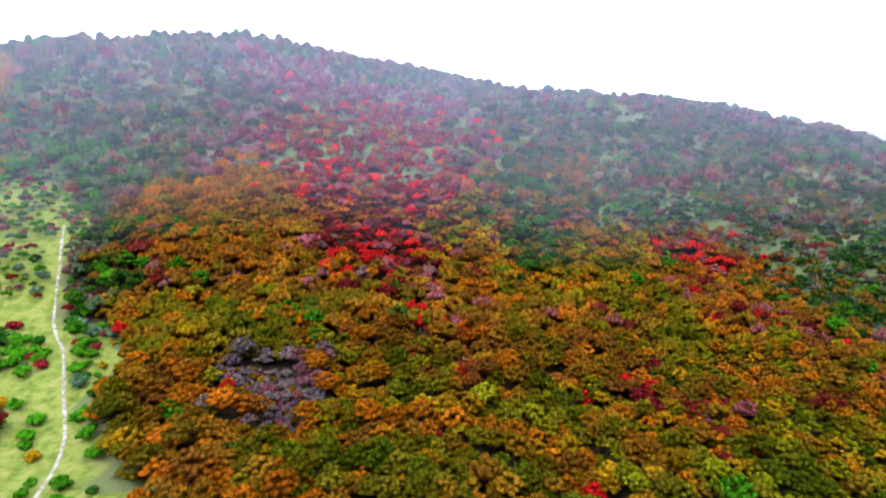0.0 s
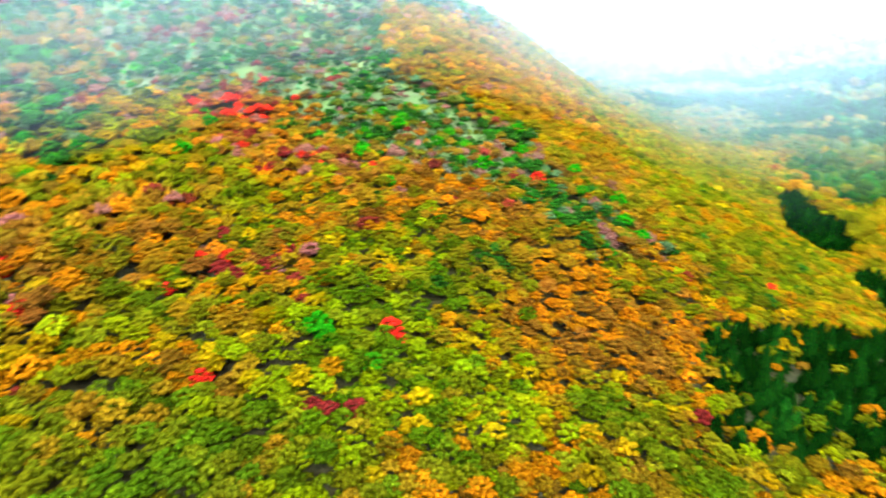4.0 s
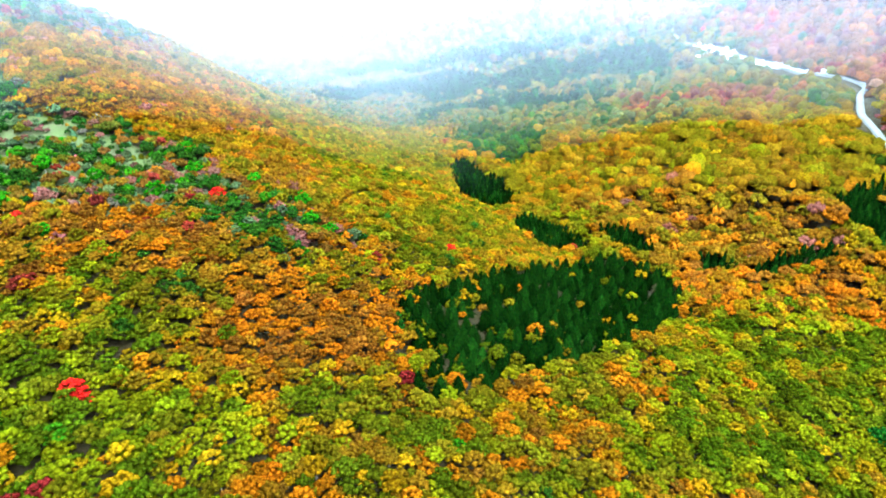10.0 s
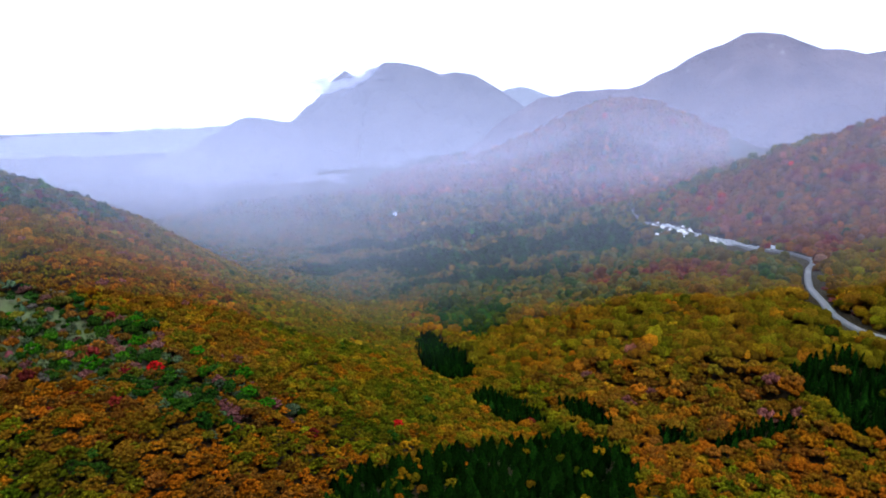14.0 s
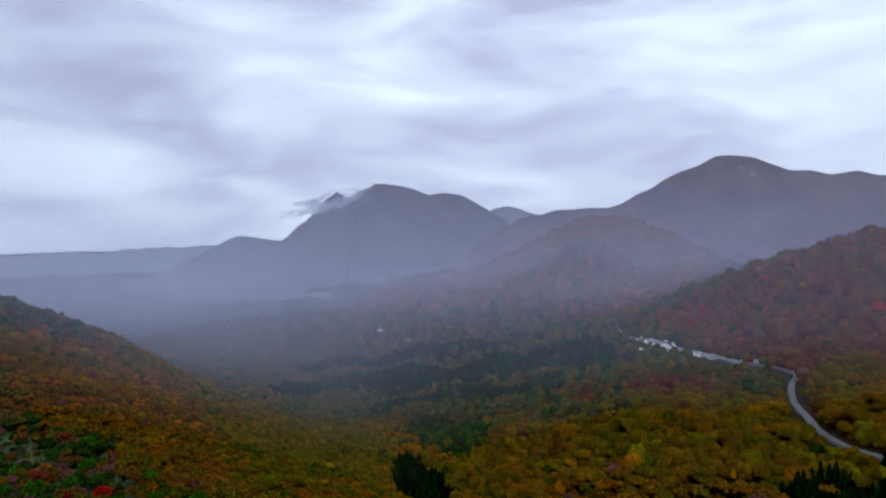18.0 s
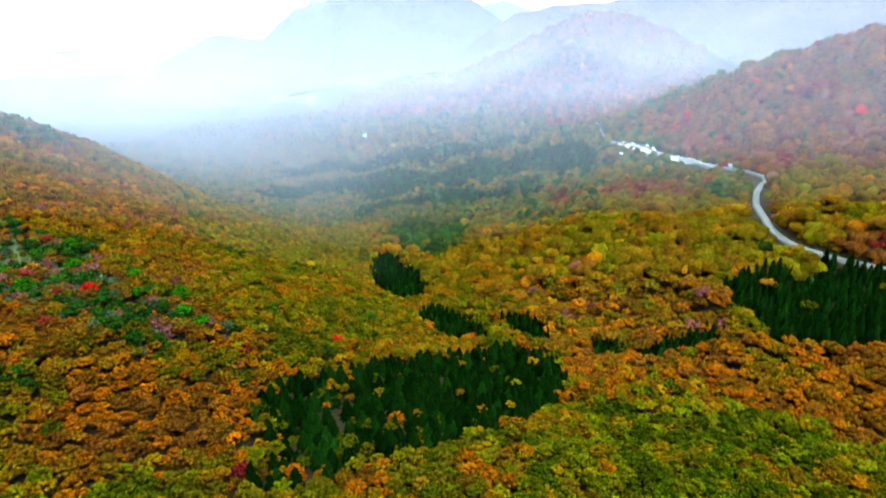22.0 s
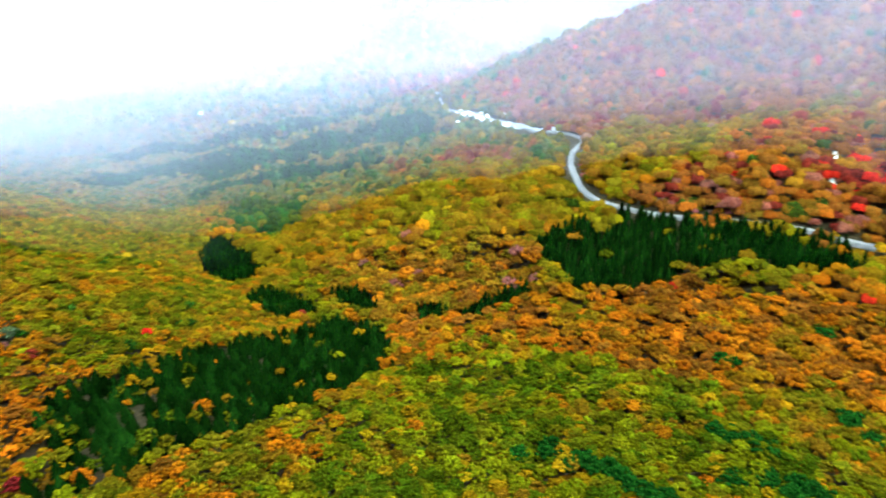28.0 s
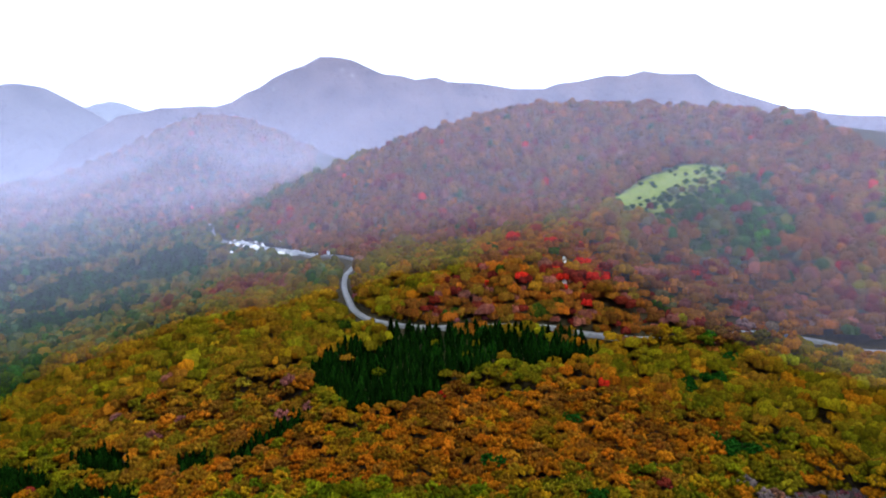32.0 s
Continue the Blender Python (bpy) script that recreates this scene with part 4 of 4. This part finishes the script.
def trunk_arrays(rng, height, radius):
    """A tapered trunk with four rising limbs."""
    v, f = [], []

    def tube(points, radii, sides=6):
        n0 = sum(len(q) for q in v)
        a = np.arange(sides) / sides * 6.283
        for p, r in zip(points, radii):
            v.append(np.stack([p[0] + r * np.cos(a), p[1] + r * np.sin(a), np.full(sides, p[2])], 1))
        f.append(grid_faces(len(points), sides, True) + n0)

    lean = rng.normal(0, 0.15, 2)
    tube([(0, 0, -0.4), (lean[0] * 0.4, lean[1] * 0.4, height * 0.45), (lean[0], lean[1], height)], [radius * 1.3, radius, radius * 0.5])
    for k in range(4):
        a = k * 1.571 + rng.uniform(-0.4, 0.4)
        tube([(lean[0] * 0.5, lean[1] * 0.5, height * 0.5), (math.cos(a) * 0.8, math.sin(a) * 0.8, height * 0.75), (math.cos(a) * 1.7, math.sin(a) * 1.7, height * 1.0)], [radius * 0.55, radius * 0.4, radius * 0.15], 5)
    return np.concatenate(v), np.concatenate(f)


# single broadleaf trees, each a trunk and a crown
P_SINGLE = [crown_arrays(rs, 26, 0.245, dome=0.75) for k in range(10)]
CROWN_MESHES = [mesh_of("crown", v * 3.4, f, M_LEAF_NEAR) for v, f in P_SINGLE]
TRUNK_MESHES = [mesh_of("trunk", *trunk_arrays(rs, 4.2, 0.22), M_BARK) for _ in range(3)]
SPRUCE_MESHES = [mesh_of("crown", v * [2.45, 2.45, 6.9], f, M_LEAF_NEAR) for v, f in [conifer_arrays(rs, 7, 7) for _ in range(4)]]
POLE_MESH = mesh_of("trunk", *(lambda a: (np.concatenate([np.stack([0.16 * np.cos(a), 0.16 * np.sin(a), 0 * a - 0.3], 1), np.stack([0.05 * np.cos(a), 0.05 * np.sin(a), 0 * a + 5.6], 1)]), grid_faces(2, 6, True)))(np.arange(6) / 6 * 6.283), M_BARK)
WORDS = {"olive": "olive green", "green": "green", "lime": "yellow-green", "gold": "golden yellow", "ochre": "ochre brown", "orange": "bright orange", "rust": "rust brown", "red": "vivid red", "crimson": "dark crimson", "rose": "dull rose", "bare": "grey half-bare", "pine": "dark green", "bush": "bright green", "grey_green": "grey-green", "spruce": "dark green"}


def tree(x, y, kind, hue, scale, name="broadleaf_tree", label="", group="broadleaf trees of the wood"):
    """One broadleaf tree as a thing of its own."""
    base = new(name)
    base.matrix_basis = pose(x, y, float(ground_height(x, y)[0]), 0, 0, rs.uniform(0, 360)) @ Matrix.Scale(scale, 4)
    trunk = new("trunk", TRUNK_MESHES[rs.randint(len(TRUNK_MESHES))])
    crown = new("crown", CROWN_MESHES[rs.randint(len(CROWN_MESHES))])
    trunk.parent = crown.parent = base
    crown.location = (0, 0, 3.4 + rs.uniform(-0.4, 0.6))
    crown.scale = (1, 1, rs.uniform(1.0, 1.35))
    crown.color = (*hue, 1)
    return tagged(base, label or f"broadleaf tree with {WORDS[kind]} autumn leaves in the dense wood", "tree", group)


def conifer(x, y, scale, hue, group="conifers of the plantation"):
    base = new("conifer")
    base.matrix_basis = pose(x, y, float(ground_height(x, y)[0]), 0, 0, rs.uniform(0, 360)) @ Matrix.Scale(scale, 4)
    trunk, crown = new("trunk", POLE_MESH), new("crown", SPRUCE_MESHES[rs.randint(len(SPRUCE_MESHES))])
    trunk.parent = crown.parent = base
    crown.color = (*hue, 1)
    return tagged(base, "dark green pointed conifer at the edge of the plantation", "conifer", group)


cx, cy = conifer_places(PINES_A, 3.95, pine_share)
for i in range(len(cx)):
    conifer(cx[i], cy[i], rs.uniform(0.8, 1.2), HUES[KINDS.index("spruce")] * math.exp(rs.normal(-0.2, 0.4)))

LANDMARKS = [("bush", LONE_BUSH), ("pine", LONE_PINE), ("red", LONE_RED), ("crimson", LONE_CRIMSON), ("gold", LONE_GOLD), ("orange", LONE_ORANGE), ("lime", LONE_LIME)]
tx, ty = wood_places(0, NEAR)
ok = near_line(tx, ty, NEAREST) <= NEAREST_HALF
tx, ty = tx[ok], ty[ok]
tk, th = hue_of(tx, ty)
ts = sizes(tx, ty) / 3.2
for i in range(len(tx)):
    tree(tx[i], ty[i], KINDS[tk[i]], th[i], ts[i])
for kind, places in LANDMARKS:
    for x, y in (places if kind != "pine" else [(x + rs.normal(0, 2.2), y + rs.normal(0, 2.2)) for x, y in places for _ in range(3)]):
        tree(x, y, kind, HUES[KINDS.index(kind)] * rs.uniform(0.95, 1.3), rs.uniform(0.8, 1.05) if kind in ("bush", "pine") else rs.uniform(0.62, 0.85), label=f"{WORDS[kind]} tree standing out of the duller wood", group="bright single trees", name={"bush": "evergreen_tree", "pine": "evergreen_tree", "red": "maple_tree", "crimson": "maple_tree"}.get(kind, "broadleaf_tree"))

# shrubs in the grass
SHRUB_MESHES = [mesh_of("shrub", v * [1.5, 1.5, 1.5] + [0, 0, 0.5], f, M_LEAF_NEAR) for v, f in [crown_arrays(rs, 10, 0.38, LUMP2, LUMP2_F, 0.8) for _ in range(5)]]
sx, sy = scattered(-260, -30, 30, 270, 3.7)
ok = (inside(sx, sy, CLEARING) | inside(sx, sy, WEST_SCRUB)) & (near_line(sx, sy, TRAIL) > 2.5) & (waves(sx, sy, 34, 71) + rs.normal(0, 0.5, len(sx)) + np.clip((sy - 110) / 60, -0.2, 0.8) > 0.15)
far_off = ok & (sy > 150)
_s, _x, _y = rs.uniform(0.9, 2.2, far_off.sum()), sx[far_off], sy[far_off]
_h = HUES[rs.choice([KINDS.index(k) for k in ("bush", "bush", "bush", "pine", "grey_green", "grey_green", "crimson", "rose")], len(_x))] * rs.uniform(0.9, 1.7, (len(_x), 1))
joined("meadow_scrub", P_MID, _x, _y, ground_height(_x, _y) + _s * 0.6, _s, _s * 1.1, _h, M_LEAF, "scattered green and dull red shrubs on the upper meadow", "scrub")
for x, y in zip(sx[ok & ~far_off], sy[ok & ~far_off]):
    kind = ("bush", "bush", "bush", "bush", "bush", "bush", "bush", "bush", "bush", "grey_green", "crimson", "gold", "pine")[rs.randint(13)]
    shrub = new("shrub", SHRUB_MESHES[rs.randint(len(SHRUB_MESHES))])
    shrub.matrix_basis = pose(x, y, float(ground_height(x, y)[0]), 0, 0, rs.uniform(0, 360)) @ Matrix.Scale(rs.uniform(0.6, 1.5), 4)
    shrub.color = (*(HUES[KINDS.index(kind)] * rs.uniform(1.1, 2.0)), 1)
    tagged(shrub, f"round {WORDS[kind]} shrub in the grassy clearing", "shrub", "shrubs in the clearing")

sx, sy = scattered(415, 560, -325, -210, 6.5)
ok = inside(sx, sy, SPUR_MEADOW) | (inside(sx, sy, GRASS_SPUR) & (rs.rand(len(sx)) < 0.12))
for x, y in zip(sx[ok], sy[ok]):
    shrub = new("shrub", SHRUB_MESHES[rs.randint(len(SHRUB_MESHES))])
    shrub.matrix_basis = pose(x, y, float(ground_height(x, y)[0]), 0, 0, rs.uniform(0, 360)) @ Matrix.Scale(rs.uniform(1.0, 1.9), 4)
    shrub.color = (*(HUES[KINDS.index("pine")] * rs.uniform(0.7, 1.3)), 1)
    tagged(shrub, "round dark green shrub on the grassy spur", "shrub", "shrubs on the spur")

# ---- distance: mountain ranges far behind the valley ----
# haze put into the flanks as emission, more for the farther ranges
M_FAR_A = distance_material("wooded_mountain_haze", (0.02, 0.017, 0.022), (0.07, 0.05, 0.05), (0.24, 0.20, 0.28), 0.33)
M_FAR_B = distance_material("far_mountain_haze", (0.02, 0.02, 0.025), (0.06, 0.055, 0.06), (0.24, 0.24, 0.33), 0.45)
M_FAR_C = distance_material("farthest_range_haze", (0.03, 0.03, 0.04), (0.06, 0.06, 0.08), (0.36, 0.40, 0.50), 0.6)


def mountain(name, crest, depth, mat, label, seed):
    """A range: a crest line with buttressed flanks on both sides, down to the valley."""
    c = curve_through(crest, 35.0)
    tan = np.gradient(c[:, :2], axis=0)
    tan /= np.linalg.norm(tan, axis=1)[:, None]
    side = np.stack([-tan[:, 1], tan[:, 0]], 1)
    s = np.linspace(-1, 1, 41)
    X = c[:, None, 0] + side[:, None, 0] * s[None] * depth
    Y = c[:, None, 1] + side[:, None, 1] * s[None] * depth
    fall = np.abs(s[None]) ** 0.85
    rough = (waves(X, Y, 420, seed) * 0.08 + waves(X, Y, 170, seed + 1) * 0.06) * np.minimum(1, np.abs(s[None]) * 5)
    fine = (waves(X, Y, 90, seed + 2) * 9 + waves(X, Y, 41, seed + 3) * 4) * np.minimum(1, 0.6 + np.abs(s[None]) * 3)
    Z = (c[:, None, 2] + 60) * np.clip(1 - fall + rough, -0.05, 1.0) - 60 + fine
    return tagged(new(name, mesh_of(name, np.stack([X, Y, Z], -1).reshape(-1, 3), grid_faces(len(c), 41), mat)), label, "mountain", kind="structure")


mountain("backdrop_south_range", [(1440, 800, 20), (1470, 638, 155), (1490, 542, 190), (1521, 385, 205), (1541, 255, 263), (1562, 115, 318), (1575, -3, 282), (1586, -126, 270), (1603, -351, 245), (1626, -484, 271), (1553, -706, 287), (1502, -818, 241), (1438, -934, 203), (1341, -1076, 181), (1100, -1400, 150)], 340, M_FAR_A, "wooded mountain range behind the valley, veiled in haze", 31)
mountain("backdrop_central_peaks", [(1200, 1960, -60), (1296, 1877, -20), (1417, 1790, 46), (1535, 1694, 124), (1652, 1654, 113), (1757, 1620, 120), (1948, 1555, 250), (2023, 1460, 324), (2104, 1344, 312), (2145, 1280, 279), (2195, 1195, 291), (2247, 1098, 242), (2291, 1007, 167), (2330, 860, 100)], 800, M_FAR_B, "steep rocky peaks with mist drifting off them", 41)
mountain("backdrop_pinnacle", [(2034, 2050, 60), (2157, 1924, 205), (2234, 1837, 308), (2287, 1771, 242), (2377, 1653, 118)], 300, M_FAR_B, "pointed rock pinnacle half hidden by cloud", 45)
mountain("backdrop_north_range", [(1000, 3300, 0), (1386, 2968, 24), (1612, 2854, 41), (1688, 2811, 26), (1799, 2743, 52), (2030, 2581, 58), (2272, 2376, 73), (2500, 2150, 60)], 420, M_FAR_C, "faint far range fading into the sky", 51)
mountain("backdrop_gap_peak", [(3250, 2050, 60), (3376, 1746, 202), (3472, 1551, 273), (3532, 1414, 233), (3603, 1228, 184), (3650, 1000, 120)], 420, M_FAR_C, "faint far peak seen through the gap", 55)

# ---- haze as mist curtains ----


def mist(radius, amount, top, north):
    """An added haze curtain round the valley, thinning upwards and at the ground."""
    n, rows = 120, 12
    a = np.arange(n) / n * 6.2832
    r = radius * (1 + 0.05 * np.sin(3 * a + radius) + 0.03 * np.sin(7 * a + 2 * radius))
    x, y = 20 + r * np.cos(a), -20 + r * np.sin(a)
    g = ground_height(x, y)
    up = (np.arange(rows) / (rows - 1))[:, None]
    z = g[None] - 4 + up ** 1.4 * (top + 60 - g[None])
    side = np.clip(1 - np.abs(np.degrees(np.arctan2(np.sin(a - 1.8), np.cos(a - 1.8)))) / 75, 0, 1)
    lean = 1 - 0.75 * np.clip(z - 40, 0, 200) / radius
    over = z - np.maximum(g[None], ground_height(20 + (x[None] - 20) * lean, -20 + (y[None] + 20) * lean))
    turned = np.degrees(np.arctan2(np.sin(a - 0.96), np.cos(a - 0.96)))
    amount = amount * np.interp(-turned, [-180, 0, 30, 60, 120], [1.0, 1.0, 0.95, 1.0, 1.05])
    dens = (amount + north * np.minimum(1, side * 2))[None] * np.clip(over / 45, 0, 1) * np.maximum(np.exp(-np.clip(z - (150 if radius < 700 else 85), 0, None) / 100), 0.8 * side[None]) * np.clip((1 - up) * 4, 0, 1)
    v = np.stack([20 + (x[None] - 20) * lean, -20 + (y[None] + 20) * lean, z], -1).reshape(-1, 3)
    ob = new("haze_curtain", mesh_of("haze_curtain", v, grid_faces(rows, n, True), M_HAZE_CLOUD, attr=("veil", dens.ravel())))
    return tagged(ob, "thin curtain added for the haze over the valley", "mist", kind="structure")


# denser rings farther out build up the haze with distance
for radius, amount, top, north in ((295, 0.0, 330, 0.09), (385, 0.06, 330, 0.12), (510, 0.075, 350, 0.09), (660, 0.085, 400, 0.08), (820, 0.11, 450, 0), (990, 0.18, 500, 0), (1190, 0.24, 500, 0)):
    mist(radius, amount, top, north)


# a wisp of cloud clinging to the pinnacle
u, v = np.meshgrid(np.linspace(-1, 1, 31), np.linspace(-1, 1, 19), indexing="ij")
wx, wy, wz = 1800 - 145 * u, 1510 + 165 * u, 240 - 45 * u + 55 * v
wisp = np.clip(1.25 - np.hypot(u, v * (1.2 + 0.5 * u)) * 1.5 + 0.45 * waves(u * 100, v * 60, 42, 91), 0, 0.85) * np.clip(4 * (1 - np.abs(u)), 0, 1) * np.clip(4 * (1 - np.abs(v)), 0, 1)
tagged(new("cloud_wisp", mesh_of("cloud_wisp", np.stack([wx, wy, wz], -1).reshape(-1, 3), grid_faces(31, 19), M_HAZE_CLOUD, attr=("veil", wisp.ravel()))), "ragged white cloud clinging to the pinnacle", "cloud", kind="structure")


# ---- road works, houses and rock ----
M_WALL, _t, _b = material("grey_concrete_wall")
_t.links.new(ramp(_t, noise_of(_t, 0.6, 5.0, 0.6), [(0.3, (0.22, 0.22, 0.23)), (0.6, (0.36, 0.36, 0.37)), (0.8, (0.46, 0.46, 0.46))]), _b.inputs["Base Color"])
_b.inputs["Roughness"].default_value = 0.9
M_PLASTER, _t, _b = material("white_plaster")
_t.links.new(ramp(_t, noise_of(_t, 0.7, 4.0), [(0.3, (0.34, 0.34, 0.34)), (0.7, (0.46, 0.46, 0.45))]), _b.inputs["Base Color"])
M_ROOF, _t, _b = material("grey_blue_roof")
_t.links.new(ramp(_t, noise_of(_t, 1.5, 3.0), [(0.3, (0.10, 0.11, 0.13)), (0.7, (0.20, 0.21, 0.24))]), _b.inputs["Base Color"])
M_PANE, _t, _b = material("dark_window_glass")
_b.inputs["Base Color"].default_value, _b.inputs["Roughness"].default_value = (0.03, 0.035, 0.04, 1), 0.15


def box_arrays(x0, x1, y0, y1, z0, z1):
    v = [(x, y, z) for z in (z0, z1) for y in (y0, y1) for x in (x0, x1)]
    return np.array(v, float), np.array([(0, 2, 3, 1), (4, 5, 7, 6), (0, 1, 5, 4), (2, 6, 7, 3), (0, 4, 6, 2), (1, 3, 7, 5)])


def part(name, arrays, mat, parent, label=""):
    ob = new(name, mesh_of(name, *arrays, mat, smooth=False))
    ob.parent = parent
    return tagged(ob, label) if label else ob


# the cut above the road is held by concrete panels between posts
cut = curve_through([(548, 2), (572, 30), (606, 72), (640, 108), (668, 128)], 7.0)
wall = tagged(new("retaining_wall"), "grey concrete retaining wall above the mountain road", "retaining wall", kind="structure")
panel_mesh = mesh_of("wall_panel", *box_arrays(-3.4, 3.4, -0.3, 0.3, -2.0, 5.0), M_WALL, smooth=False)
post_mesh = mesh_of("wall_post", *box_arrays(-0.4, 0.4, -0.5, 0.5, -2.0, 5.6), M_WALL, smooth=False)
for p, q in zip(cut, cut[1:]):
    mid, turn = (p + q) / 2, math.degrees(math.atan2(q[1] - p[1], q[0] - p[0]))
    z = float(ground_height(mid[0], mid[1])[0])
    for name, me, at in (("wall_panel", panel_mesh, mid), ("wall_post", post_mesh, p)):
        ob = new(name, me)
        ob.matrix_basis = pose(at[0] + 6, at[1] - 6, z + 0.5, 0, 0, turn)
        ob.parent = wall

# boulders and broken rock tipped beside the road
rock_v, rock_f = [], []
for cx0, cy0, spread, n in ((618, 88, 9, 90), (636, 110, 6, 50), (592, 48, 5, 40), (655, 118, 5, 30)):
    for _ in range(n):
        x, y = cx0 + rs.normal(0, spread * 0.6), cy0 + rs.normal(0, spread)
        r = rs.uniform(0.8, 2.4)
        rock_f.append(ICO_F + 12 * len(rock_v))
        rock_v.append(ICO * rs.uniform(0.7, 1.25, (12, 1)) * r + [x, y, float(ground_height(x, y)[0]) + r * 0.4])
tagged(new("rubble", mesh_of("rubble", np.concatenate(rock_v), np.concatenate(rock_f), M_ROCK, smooth=False)), "white broken rock tipped beside the road", "rubble", kind="stuff")

# a streak of bare rock down the red slope
streak_v, streak_f = [], []
for k in range(46):
    s = k / 45
    x, y = 348 + 34 * s + rs.normal(0, 0.8), -158 - 8 * s + rs.normal(0, 0.8)
    r = rs.uniform(0.5, 1.0)
    streak_f.append(ICO_F + 12 * k)
    streak_v.append(ICO * rs.uniform(0.7, 1.25, (12, 1)) * r * [1, 1, 1.6] + [x, y, float(ground_height(x, y)[0]) + 2.4])
tagged(new("rock_streak", mesh_of("rock_streak", np.concatenate(streak_v), np.concatenate(streak_f), M_ROCK, smooth=False)), "streak of pale bare rock between red trees", "rock", kind="stuff")


def house(x, y, turn, w, d, h, label):
    """A small far house: walls, a pitched roof, a door and two windows."""
    base = new("house")
    base.matrix_basis = pose(x, y, float(ground_height(x, y)[0]), 0, 0, turn)
    part("wall", box_arrays(-w / 2, w / 2, -d / 2, d / 2, -1.5, h), M_PLASTER, base)
    e, r = 0.5, d * 0.34
    rv = np.array([(-w / 2 - e, -d / 2 - e, h), (w / 2 + e, -d / 2 - e, h), (w / 2 + e, d / 2 + e, h), (-w / 2 - e, d / 2 + e, h), (-w / 2 - e, 0, h + r), (w / 2 + e, 0, h + r)])
    roof = new("roof", mesh_of("roof", rv, np.array([(0, 1, 5), (0, 5, 4), (2, 3, 4), (2, 4, 5), (0, 4, 3), (1, 2, 5), (0, 3, 2), (0, 2, 1)]), M_ROOF, smooth=False))
    roof.parent = base
    for k in (-1, 1):
        part("window", box_arrays(k * w * 0.28 - 0.8, k * w * 0.28 + 0.8, -d / 2 - 0.06, -d / 2 + 0.05, 1.2, 2.6), M_PANE, base)
    part("door", box_arrays(-0.5, 0.5, -d / 2 - 0.06, -d / 2 + 0.05, 0.0, 2.1), M_ROOF, base)
    return tagged(base, label, "house", "houses in the valley")


for x, y, turn, w, d, h in ((742, 496, 60, 11, 8, 5), (756, 508, 40, 9, 7, 4.5), (730, 478, 75, 8, 7, 4)):
    house(x, y, turn, w, d, h, "small white house with a grey roof in the misty valley")
